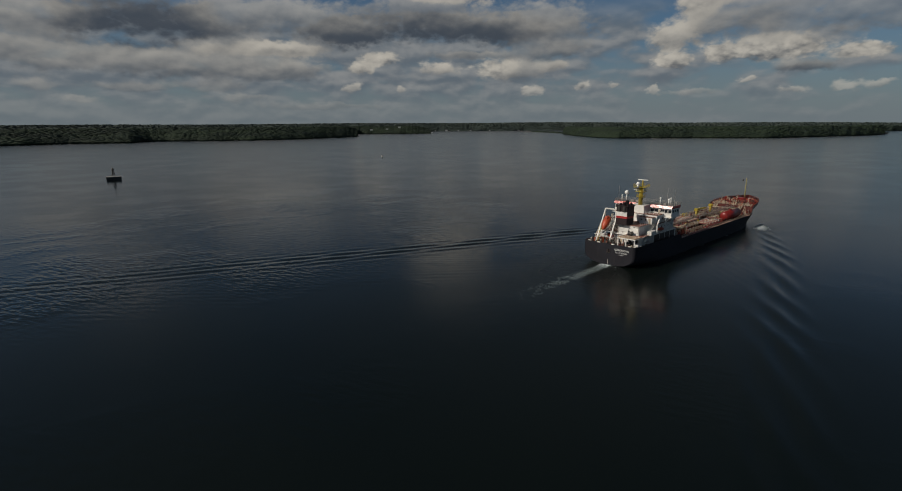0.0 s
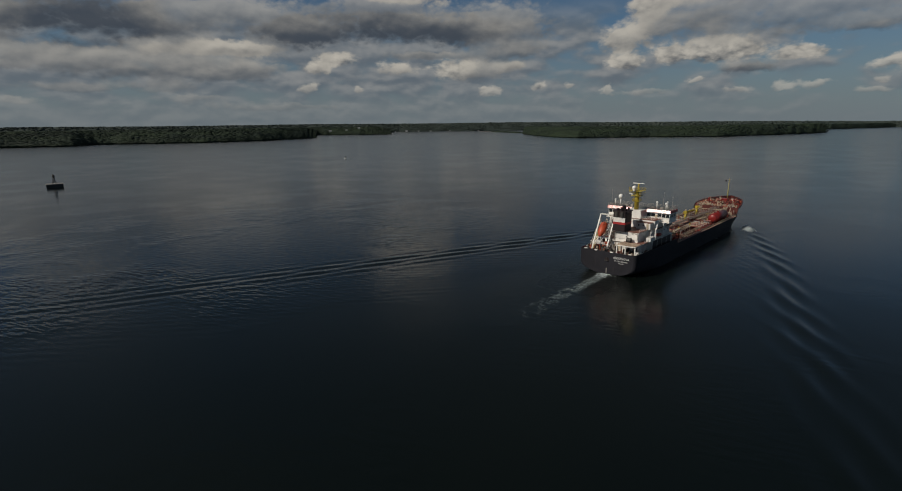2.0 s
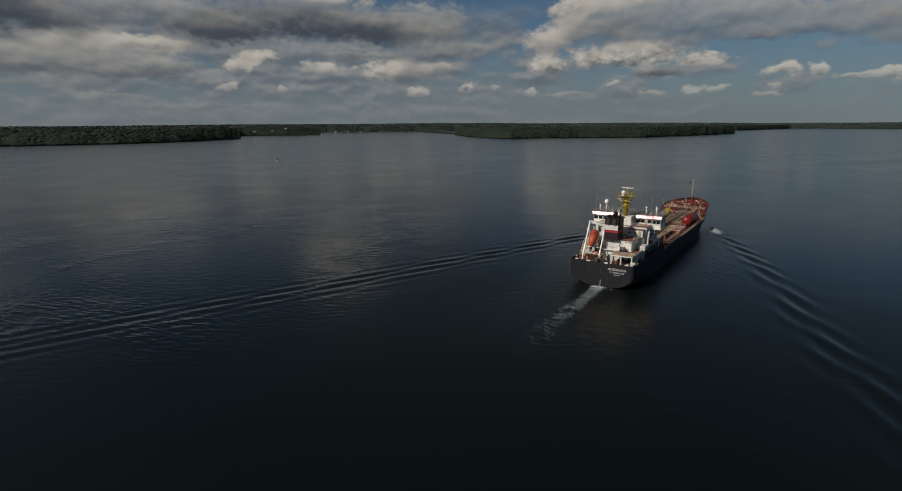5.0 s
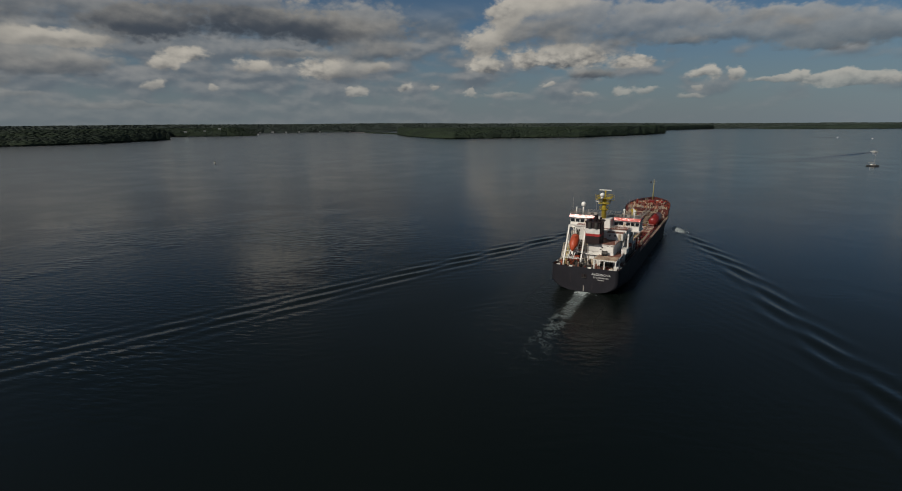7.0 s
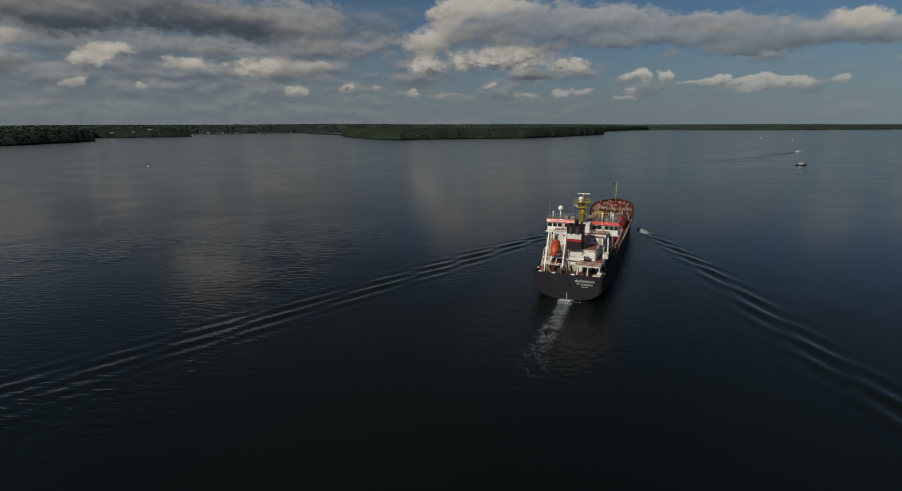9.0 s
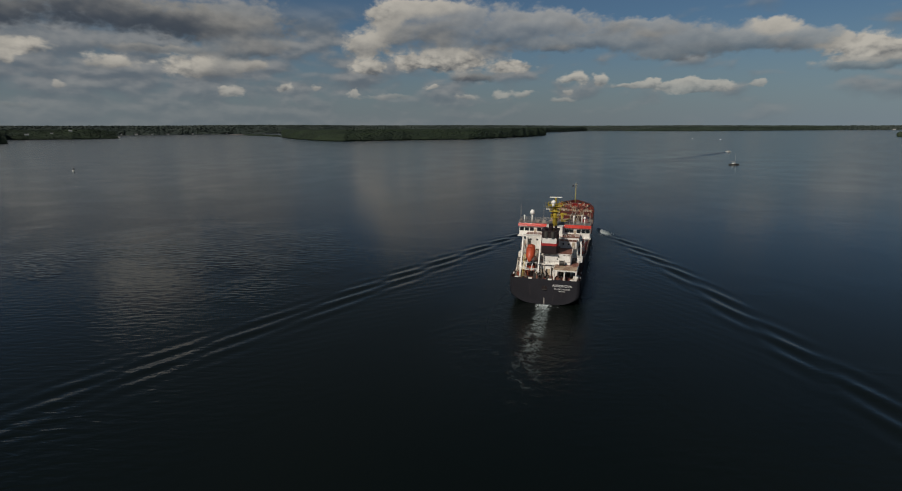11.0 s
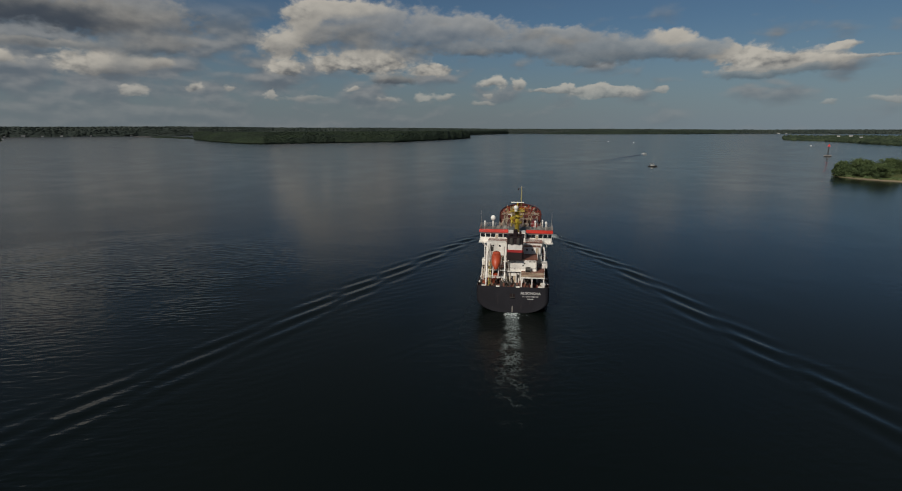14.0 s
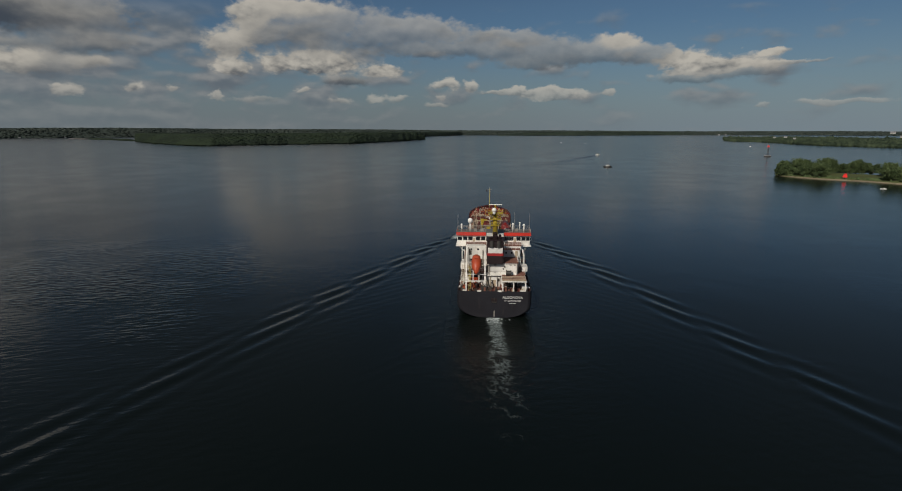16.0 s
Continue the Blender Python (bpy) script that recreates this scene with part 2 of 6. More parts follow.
GREY = paint("galvanised", (0.36, 0.33, 0.30), 0.5, 0.2, worn=0.4, wear=(0.27, 0.15, 0.1))
CREAM = paint("cream_paint", (0.47, 0.385, 0.28), 0.5, worn=0.5, wear=(0.22, 0.09, 0.06))
YELLOW = paint("yellow_paint", (0.42, 0.31, 0.03), 0.45, worn=0.3)
GRATING = paint("walkway_grating", (0.17, 0.115, 0.09), 0.65, worn=0.55, wear=(0.10, 0.04, 0.03), scale=1.4)
EDGE = paint("faded_edge", (0.44, 0.25, 0.21), 0.5, worn=0.45, wear=(0.22, 0.04, 0.03), scale=1.2)
PALE_YELLOW = paint("pale_yellow", (0.36, 0.32, 0.13), 0.5, worn=0.3)
ORANGE = paint("orange_gel", (0.41, 0.062, 0.022), 0.42, worn=0.35, wear=(0.20, 0.045, 0.025), bump=0.08)
RUSTY = paint("rust_orange", (0.36, 0.085, 0.040), 0.6, worn=0.5, wear=(0.12, 0.03, 0.02))
BLACK = paint("black_paint", (0.021, 0.012, 0.013), 0.5, worn=0.35, wear=(0.06, 0.022, 0.02))
STRIPE_W = paint("stripe_white", (0.75, 0.72, 0.68), 0.4, worn=0.1)
STRIPE_R = paint("stripe_red", (0.36, 0.03, 0.03), 0.4, worn=0.1)
DOME = paint("dome_white", (0.85, 0.83, 0.79), 0.35, worn=0.05, bump=0.0)
STEEL = paint("dark_steel", (0.07, 0.065, 0.06), 0.5, 0.3, worn=0.3)
GLASS = paint("window_glass", (0.012, 0.016, 0.02), 0.08, worn=0.0, bump=0.0)
LETTER = paint("letter_white", (0.66, 0.65, 0.63), 0.5, worn=0.1, bump=0.0)
SIGNAL = paint("signal_red", (0.85, 0.03, 0.025), 0.5, worn=0.05, bump=0.0)
CONCRETE = paint("dark_crib", (0.045, 0.045, 0.045), 0.7, worn=0.3, scale=0.4)
WOOD = paint("weathered_wood", (0.27, 0.16, 0.10), 0.7, worn=0.4)
SHORE = paint("bare_shore", (0.22, 0.18, 0.12), 0.9, worn=0.5, wear=(0.10, 0.10, 0.06), scale=0.12)
GRASS = paint("rough_grass", (0.085, 0.10, 0.030), 0.9, worn=0.6, wear=(0.05, 0.075, 0.02), scale=0.12, bump=0.5)
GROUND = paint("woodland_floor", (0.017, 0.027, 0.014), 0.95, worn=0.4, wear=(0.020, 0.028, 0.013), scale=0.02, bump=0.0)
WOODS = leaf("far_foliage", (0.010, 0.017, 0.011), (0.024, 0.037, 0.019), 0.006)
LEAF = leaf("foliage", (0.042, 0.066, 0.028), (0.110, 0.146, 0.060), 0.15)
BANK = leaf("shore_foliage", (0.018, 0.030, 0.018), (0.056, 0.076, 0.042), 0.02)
# paler, bluer greens for the farthest woods: haze put into the leaf colour
HORIZON = leaf("hazed_foliage", (0.030, 0.042, 0.037), (0.056, 0.070, 0.060), 0.004)
OUTER = leaf("hazed_outer_foliage", (0.016, 0.026, 0.020), (0.034, 0.048, 0.034), 0.005)
BARK = paint("bark", (0.09, 0.065, 0.045), 0.9, worn=0.3)
ROOF = paint("grey_roof", (0.25, 0.25, 0.26), 0.6, worn=0.2)
WALL = paint("house_wall", (0.42, 0.41, 0.39), 0.6, worn=0.1)


def water_material():
    m, n, b = shader("river_water")
    t = m.node_tree.nodes.new("ShaderNodeTexCoord").outputs["Object"]
    x, y, z = n.xyz(t)
    calm = n.noise(n.vec("MULTIPLY", t, (1.0, 1.3, 1.0)), 0.012, 4, 0.55, 0.6)
    breeze = n.math("MULTIPLY", n.math("MULTIPLY", n.step(n.math("MULTIPLY_ADD", y, 0.2, x), -105.0, -60.0, 1.0, 0.0), n.step(x, -330.0, -210.0)), n.step(y, 20.0, 130.0, 1.0, 0.0))
    patchy = n.noise(n.vec("ADD", n.vec("MULTIPLY", t, (1.0, 0.8, 1.0)), (0.0, 0.0, 40.0)), 0.028, 3, 0.5, 0.4)
    gust = n.step(n.math("MULTIPLY_ADD", calm, 0.4, n.math("MULTIPLY", patchy, 0.6)), 0.46, 0.57)
    ruffled = n.math("MULTIPLY_ADD", breeze, n.math("MULTIPLY_ADD", gust, 0.6, 0.4), n.math("MULTIPLY_ADD", gust, n.step(y, -110.0, -50.0, 0.40, 0.22), 0.015))
    wash = n.math("MULTIPLY", n.step(n.math("ABSOLUTE", x), 9.0, 30.0, 1.0, 0.0), n.math("MULTIPLY", n.step(y, -95.0, -10.0), n.step(y, 100.0, 128.0, 1.0, 0.0)))
    chop = n.noise(t, 0.45, 4, 0.6, 0.8)
    turn = radians(17)
    ahead = n.math("ADD", n.math("MULTIPLY", x, -math.sin(turn)), n.math("MULTIPLY", y, math.cos(turn)))
    aside = n.math("ADD", n.math("MULTIPLY", x, math.cos(turn)), n.math("MULTIPLY", y, math.sin(turn)))
    fine = n.noise(n.join(n.math("MULTIPLY", aside, 0.36), ahead, 0.0), 0.66, 2, 0.4, 0.3)
    swell = n.noise(n.join(n.math("MULTIPLY", aside, 0.4), ahead, 4.0), 0.12, 3, 0.5)
    near = m.node_tree.nodes.new("ShaderNodeBump")
    near.inputs["Distance"].default_value, near.inputs["Strength"].default_value = 1.0, 1.0
    n.put(near.inputs["Height"], n.math("MULTIPLY_ADD", n.math("MULTIPLY", wash, chop), 0.19, n.math("MULTIPLY", n.math("MULTIPLY_ADD", swell, 0.06, n.math("MULTIPLY", fine, 0.23)), n.math("MULTIPLY", ruffled, n.step(n.vec("LENGTH", t), 150.0, 380.0, 1.0, 0.0)))))
    n.put(b.inputs["Normal"], near.outputs[0])
    # froth in the screw race astern
    behind = n.math("MULTIPLY", y, -1.0)
    middle = n.math("ABSOLUTE", n.math("SUBTRACT", x, n.math("MULTIPLY", behind, 0.035)))
    wide = n.math("MULTIPLY_ADD", n.math("MAXIMUM", behind, 0.0), 0.036, 2.1)
    band = n.step(n.math("DIVIDE", middle, wide), 0.35, 1.25, 1.0, 0.0)
    along = n.math("MULTIPLY", n.step(behind, -1.0, 1.5), n.step(behind, 6.0, 64.0, 1.0, 0.0))
    lace = n.noise(n.vec("MULTIPLY", t, (0.8, 1.0, 1.0)), 0.75, 5, 0.62, 1.5)
    thread = n.step(n.math("ABSOLUTE", n.math("SUBTRACT", lace, 0.5)), 0.0, 0.055, 1.0, 0.0)
    clump = n.noise(n.vec("ADD", t, (0.0, 0.0, 9.0)), 0.33, 4, 0.6, 0.5)
    clump = n.step(n.math("MULTIPLY_ADD", n.math("MULTIPLY", band, along), 0.20, clump), 0.54, 0.68)
    boil = n.math("MULTIPLY", n.step(lace, 0.45, 0.60), n.step(behind, 2.0, 11.0, 1.0, 0.0))
    froth = n.math("MAXIMUM", n.math("MULTIPLY", thread, clump), boil)
    froth = n.math("MULTIPLY", n.math("MULTIPLY", froth, n.math("MULTIPLY", band, along)), 0.82)
    # broken water beside the bow
    bx, by = n.math("SUBTRACT", n.math("ABSOLUTE", x), 14.6), n.math("SUBTRACT", y, 110.0)
    lengthways = n.math("MULTIPLY_ADD", bx, 0.04, n.math("MULTIPLY", by, -0.10))
    crossways = n.math("MULTIPLY_ADD", bx, 0.30, n.math("MULTIPLY", by, 0.12))
    curl = n.math("MULTIPLY_ADD", lengthways, lengthways, n.math("MULTIPLY", crossways, crossways))
    splash = n.math("MULTIPLY", n.step(n.math("MULTIPLY_ADD", lace, -1.5, curl), -0.85, 0.15, 1.0, 0.0), n.step(curl, 0.2, 1.3, 0.8, 0.0))
    froth = n.math("MAXIMUM", froth, splash)
    race = n.mix(n.math("MULTIPLY", n.math("MULTIPLY", band, along), n.step(clump, 0.0, 1.0, 0.25, 0.8)), (0.0034, 0.0056, 0.0046), (0.006, 0.0125, 0.0105))
    n.put(b.inputs["Base Color"], n.mix(froth, race, (0.37, 0.43, 0.43)))
    n.put(b.inputs["Roughness"], n.math("MULTIPLY_ADD", froth, 0.5, n.math("MULTIPLY_ADD", wash, 0.11, n.math("MULTIPLY_ADD", ruffled, -0.09, 0.175))))
    b.inputs["IOR"].default_value = 1.333
    return m


WATER = water_material()
FOAM = paint("white_foam", (0.62, 0.67, 0.68), 0.7, worn=0.3, wear=(0.3, 0.33, 0.33), scale=0.6)


# ---- building blocks ----
def thing(name, label, category, group="", at=(0, 0, 0)):
    ob = new(name)
    ob.location = at
    ob.empty_display_size = 0.5
    return tagged(ob, label, category, group)


def mesh_of(bm, name, material, smooth=False):
    me = bpy.data.meshes.new(name)
    bm.normal_update()
    bm.to_mesh(me)
    bm.free()
    me.materials.append(material)
    if smooth:
        me.polygons.foreach_set("use_smooth", [True] * len(me.polygons))
    return me


def part(name, bm, material, parent, label="", smooth=False):
    ob = new(name, mesh_of(bm, name, material, smooth))
    ob.parent = parent
    return tagged(ob, label)


def solo(name, bm, material, label, category, group="", kind="", smooth=False):
    return tagged(new(name, mesh_of(bm, name, material, smooth)), label, category, group, kind)


def box(bm, x0, x1, y0, y1, z0, z1, bevel=0.0):
    v = [bm.verts.new(p) for p in ((x0, y0, z0), (x1, y0, z0), (x1, y1, z0), (x0, y1, z0), (x0, y0, z1), (x1, y0, z1), (x1, y1, z1), (x0, y1, z1))]
    f = [bm.faces.new([v[i] for i in q]) for q in ((3, 2, 1, 0), (4, 5, 6, 7), (0, 1, 5, 4), (1, 2, 6, 5), (2, 3, 7, 6), (3, 0, 4, 7))]
    if bevel:
        edges = {e for q in f for e in q.edges}
        bmesh.ops.bevel(bm, geom=list(edges), offset=bevel, segments=2, affect="EDGES")
    return bm


def rod(bm, a, b, r0, r1=None, seg=10):
    a, b = Vector(a), Vector(b)
    d = b - a
    m = Matrix.Translation((a + b) / 2) @ d.to_track_quat("Z", "Y").to_matrix().to_4x4()
    bmesh.ops.create_cone(bm, cap_ends=True, segments=seg, radius1=r0, radius2=r0 if r1 is None else r1, depth=d.length, matrix=m)
    return bm


def ball(bm, c, r, sx=1, sy=1, sz=1, u=16, v=10):
    bmesh.ops.create_uvsphere(bm, u_segments=u, v_segments=v, radius=r, matrix=Matrix.Translation(c) @ Matrix.Diagonal((sx, sy, sz, 1)))
    return bm


def bar(bm, a, b, w, h):
    """A square bar from a to b."""
    a, b = Vector(a), Vector(b)
    d = b - a
    m = Matrix.Translation((a + b) / 2) @ d.to_track_quat("Z", "Y").to_matrix().to_4x4() @ Matrix.Diagonal((w, h, d.length, 1))
    bmesh.ops.create_cube(bm, size=1, matrix=m)
    return bm


def prism(bm, outline, z0, z1):
    lo = [bm.verts.new((x, y, z0)) for x, y in outline]
    hi = [bm.verts.new((x, y, z1)) for x, y in outline]
    bm.faces.new(lo[::-1])
    bm.faces.new(hi)
    for i in range(len(lo)):
        j = (i + 1) % len(lo)
        bm.faces.new((lo[i], lo[j], hi[j], hi[i]))
    return bm


def raw(name, verts, faces, material, smooth=False):
    """A mesh object from arrays; all faces have the same number of corners."""
    me = bpy.data.meshes.new(name)
    verts, faces = np.asarray(verts, np.float32), np.asarray(faces, np.int32)
    n, k = faces.shape
    me.vertices.add(len(verts))
    me.vertices.foreach_set("co", verts.ravel())
    me.loops.add(n * k)
    me.loops.foreach_set("vertex_index", faces.ravel())
    me.polygons.add(n)
    me.polygons.foreach_set("loop_start", np.arange(0, n * k, k, dtype=np.int32))
    me.update(calc_edges=True)
    me.materials.append(material)
    if smooth:
        me.polygons.foreach_set("use_smooth", np.ones(n, bool))
    return new(name, me)


# ---- water: one sheet to the horizon, with the ship's own waves ----
def spread(near0, near1, step, far):
    """Even steps between near0 and near1, growing steps out to far on both sides."""
    mid = list(np.arange(near0, near1 + step / 2, step))
    up, down, s = [], [], step
    while (up[-1] if up else near1) < far:
        s *= 1.22
        up.append((up[-1] if up else near1) + s)
    s = step
    while (down[-1] if down else near0) > -far:
        s *= 1.22
        down.append((down[-1] if down else near0) - s)
    return np.array(down[::-1] + mid + up)


def wake_height(x, y):
    """Waves that fan out from the bow: long crests in echelon along both arms."""
    back = np.clip(113.0 - y, 0, None)
    h = np.zeros_like(x)
    for side in (-1, 1):
        u = side * x
        arm = 14.5 + 0.8 * back ** 0.83 + (0.08 * np.clip(back - 110, 0, None) if side < 0 else 0.0)
        off = u - arm + 1.0 + 0.6 * np.sin(y / 17.0 + 2 * side)
        width = 3.0 + 0.030 * back if side < 0 else 2.5 + 0.021 * back
        env = np.exp(-np.where(off > 0, off / width, off / (1.25 * width)) ** 2)
        env *= np.clip(back / 18, 0, 1) * np.exp(-back / (260 if side < 0 else 340)) * (u > 0)
        phase = (u + 0.75 * y - 74.0) / (6.3 + 0.021 * np.clip(back, 0, 130)) + 0.25 + 0.15 * np.sin(y / 13.0 + side)
        crest = np.sin(2 * np.pi * phase)
        h += (0.12 if side < 0 else 0.17) * env * (crest + 0.35 * crest ** 2)
        # the outer ridges draw out into long lines
        ridge = np.exp(-((off + 1.5) / (3.0 + (0.036 if side < 0 else 0.022) * back)) ** 2) * np.clip(back / 15, 0, 1) * np.exp(-back / 260) * (u > 0)
        h += (0.17 if side < 0 else 0.12) * ridge * np.sin(2 * np.pi * (u + 0.36 * y - 56.5 + 0.5 * np.sin(y / 21.0)) / 5.6)
        # feathered ripples inside the arms
        inner = 1.5 * np.exp(-((u - arm + 9 + 0.09 * back) / (4 + 0.06 * back)) ** 2) * np.clip(back / 25, 0, 1) * np.exp(-back / 220) * (u > 9.9)
        h += 0.017 * inner * np.sin(2 * np.pi * ((u + 0.95 * y) / 4.2 + 0.5 * np.sin(y / 19.0 + u / 13.0)))
        # weak train from the quarter
        q = np.clip(6.0 - y, 0, None)
        off2 = u - 9.5 - 0.36 * q
        env2 = np.exp(-(off2 / (2.5 + 0.05 * q)) ** 2) * np.clip(q / 8, 0, 1) * np.exp(-q / 70) * (u > 0)
        h += 0.03 * env2 * np.sin(2 * np.pi * (u + 0.8 * y) / 4.5)
    return h


def water_sheet():
    gx, gy = spread(-185, 150, 0.8, 7000), spread(-215, 125, 0.8, 7000)
    x, y = np.meshgrid(gx, gy)
    z = wake_height(x, y)
    nx, ny = len(gx), len(gy)
    i = (np.arange(ny - 1)[:, None] * nx + np.arange(nx - 1)[None, :]).ravel()
    ob = raw("water", np.stack([x, y, z], -1).reshape(-1, 3), np.stack([i, i + 1, i + nx + 1, i + nx], 1), WATER, True)
    tagged(ob, "calm dark river water with the ship's spreading wake", "water", kind="structure")


water_sheet()


# ---- land ----
EYE = np.array((20.0, -140.0))
RNG = np.random.default_rng(7)


def along(line, step):
    """Points every step metres along a line of corners."""
    line = np.array(line, float)
    seg = np.hypot(*np.diff(line, axis=0).T)
    s = np.concatenate([[0], np.cumsum(seg)])
    q = np.linspace(0, s[-1], max(3, int(s[-1] / step)))
    return np.stack([np.interp(q, s, line[:, 0]), np.interp(q, s, line[:, 1])], 1)


ICO = bmesh.new()
bmesh.ops.create_icosphere(ICO, subdivisions=1, radius=1.0)
LOW_V = np.array([v.co for v in ICO.verts])
LOW_F = np.array([[v.index for v in f.verts] for f in ICO.faces])
ICO.free()


def crowns(name, spots, radius, material, label, rough=0.2, tall=1.0, lift=0.0):
    """Many uneven tree crowns in one mesh: spots are x, y and ground height."""
    bv, bf = LOW_V, LOW_F
    k, n = len(bv), len(spots)
    swell = np.sin(spots[:, 0] / 61.0 + 1.7 * np.sin(spots[:, 1] / 83.0)) * np.sin(spots[:, 1] / 47.0 + spots[:, 0] / 139.0)
    r = radius * RNG.uniform(0.5, 1.5, n) * (1 + 0.35 * swell)
    h = r * tall * RNG.uniform(0.30, 0.62, n)
    v = bv[None] * (1 + RNG.uniform(-rough, rough, (n, k, 1)))
    a = RNG.uniform(0, 6.28, n)
    ca, sa_ = np.cos(a)[:, None], np.sin(a)[:, None]
    vx = (v[..., 0] * ca - v[..., 1] * sa_) * r[:, None] + spots[:, 0, None]
    vy = (v[..., 0] * sa_ + v[..., 1] * ca) * r[:, None] + spots[:, 1, None]
    vz = (v[..., 2] * 0.9 + lift) * h[:, None] + spots[:, 2, None]
    faces = (bf[None] + (np.arange(n) * k)[:, None, None]).reshape(-1, 3)
    ob = raw(name, np.stack([vx, vy, vz], -1).reshape(-1, 3), faces, material, True)
    return tagged(ob, label, "trees", kind="stuff")


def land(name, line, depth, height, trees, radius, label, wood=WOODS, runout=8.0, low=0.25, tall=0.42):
    """Rising ground behind a shoreline, and the wood that covers it."""
    front = along(line, 35)
    way = front - EYE
    way /= np.hypot(*way.T)[:, None]
    front = front + way * RNG.uniform(-14, 14, (len(front), 1))
    ends = np.minimum(np.arange(len(front)), np.arange(len(front))[::-1]) / runout
    taper = np.clip(low + ends, 0, 1)[:, None]
    down = np.clip(taper + low + 0.1, 0, 1)
    cuts = np.array([0, 0.004, 0.02, 0.06, 0.14, 0.3, 0.6, 1.0])

    def ground(f):
        return height * np.clip(f / 0.35, 0, 1) ** 0.7 + 1.0

    z = np.concatenate([[-1.5], ground(cuts[1:])])
    grid = front[:, None, :] + way[:, None, :] * (cuts * depth)[None, :, None]
    v = np.concatenate([grid, np.broadcast_to(z[None, :, None], (*grid.shape[:2], 1)) * down[:, :, None]], -1)
    r, c = grid.shape[:2]
    i = (np.arange(r - 1)[:, None] * c + np.arange(c - 1)[None, :]).ravel()
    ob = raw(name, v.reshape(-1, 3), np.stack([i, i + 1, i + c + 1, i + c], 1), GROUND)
    tagged(ob, label, "land", kind="structure")
    s = RNG.uniform(0, len(front) - 1.001, trees)
    f = RNG.uniform(0, 1, trees) ** 2.2 * 0.75 + 0.004
    a, w = s.astype(int), (s % 1)[:, None]
    spot = (front[a] * (1 - w) + front[a + 1] * w) + (way[a] * (1 - w) + way[a + 1] * w) * (f * depth)[:, None]
    g = ground(f) * down[a, 0]
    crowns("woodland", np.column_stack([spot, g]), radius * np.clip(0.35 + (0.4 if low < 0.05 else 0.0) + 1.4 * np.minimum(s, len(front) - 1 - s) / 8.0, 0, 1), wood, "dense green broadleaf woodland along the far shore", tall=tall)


land("shore_west", ((-1350, -700), (-1873, -50), (-1905, 110), (-1846, 231), (-1990, 333), (-1841, 496), (-1783, 681), (-1812, 835), (-1981, 1171)),
     1500, 42, 30000, 9.8, "low wooded shore of the river")
land("shore_point", ((-2950, 1380), (-2713, 1663), (-2480, 1780), (-2320, 1900)), 1200, 42, 9000, 9.0, "wooded point with scattered houses")
land("island_long", ((-2250, 2750), (-1900, 2480), (-1620, 2240)), 250, 4, 900, 6.5, "low wooded spit")
land("island_wooded", ((-1560, 2160), (-1230, 1800), (-950, 1540), (-860, 1505), (-680, 1680), (-490, 1777), (-380, 2100), (-293, 2490)),
     1000, 32, 28000, 9.4, "large wooded island in the river")
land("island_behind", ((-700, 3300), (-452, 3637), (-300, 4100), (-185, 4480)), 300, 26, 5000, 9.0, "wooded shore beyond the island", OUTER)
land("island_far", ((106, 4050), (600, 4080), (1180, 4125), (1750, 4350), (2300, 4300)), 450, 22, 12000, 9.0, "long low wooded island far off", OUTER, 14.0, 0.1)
land("shore_east", ((976, 2092), (1033, 1896), (989, 1483), (1047, 1333), (1190, 1100), (1400, 800), (1700, 500)),
     1100, 8, 7000, 5.6, "low wooded shore of the river", BANK, 16.0, 0.03, 2.2)


FAR_RISE = ((4640, 4644, 4720, 4820, 4915, 4990), (-0.03, 0.06, 0.35, 0.76, 1.0, 1.0))


def far_shore():
    """The last line of land, all round the view."""
    az = np.radians(np.arange(-60, 110, 0.4))
    way = np.stack([-np.sin(az), np.cos(az)], 1)
    high = np.interp(np.degrees(az), (-40, -10, 8, 30, 50), (23, 33, 45, 63, 70)) + 2 * np.sin(np.arange(len(az)) / 9.0)
    rows = []
    for d, f in zip(*FAR_RISE):
        rows.append(np.column_stack([EYE + way * d, high * f]))
    v = np.stack(rows, 1)
    r, c = v.shape[:2]
    i = (np.arange(r - 1)[:, None] * c + np.arange(c - 1)[None, :]).ravel()
    tagged(raw("shore_far", v.reshape(-1, 3), np.stack([i, i + 1, i + c + 1, i + c], 1), HORIZON), "distant wooded shore on the horizon, haze put into its colour", "land", kind="structure")
    n = 30000
    s = RNG.uniform(0, len(az) - 1.001, n)
    a, d = s.astype(int), RNG.uniform(4646, 4925, n)
    spot = EYE + way[a] * d[:, None] + RNG.uniform(-16, 16, (n, 2))
    crowns("woodland", np.column_stack([spot, high[a] * np.interp(d, *FAR_RISE)]), 10.0, HORIZON, "distant woodland on the horizon, haze put into its colour", tall=0.42)


far_shore()


# ---- the tanker: y runs forward from the stern, x to starboard, z up from the water ----
ship = thing("tanker_ship", "black-hulled tanker with white aft superstructure and red deck under way", "ship")
LENGTH, BEAM = 134.0, 10.0


def deck_half(y):
    if y < 1.5:
        return BEAM - 1.1 * (1 - math.sqrt(max(0, 1 - (1 - y / 1.5) ** 2)))
    if y > 106:
        return max(0.05, BEAM * (1 - ((y - 106) / (LENGTH - 106)) ** 3.4))
    return BEAM


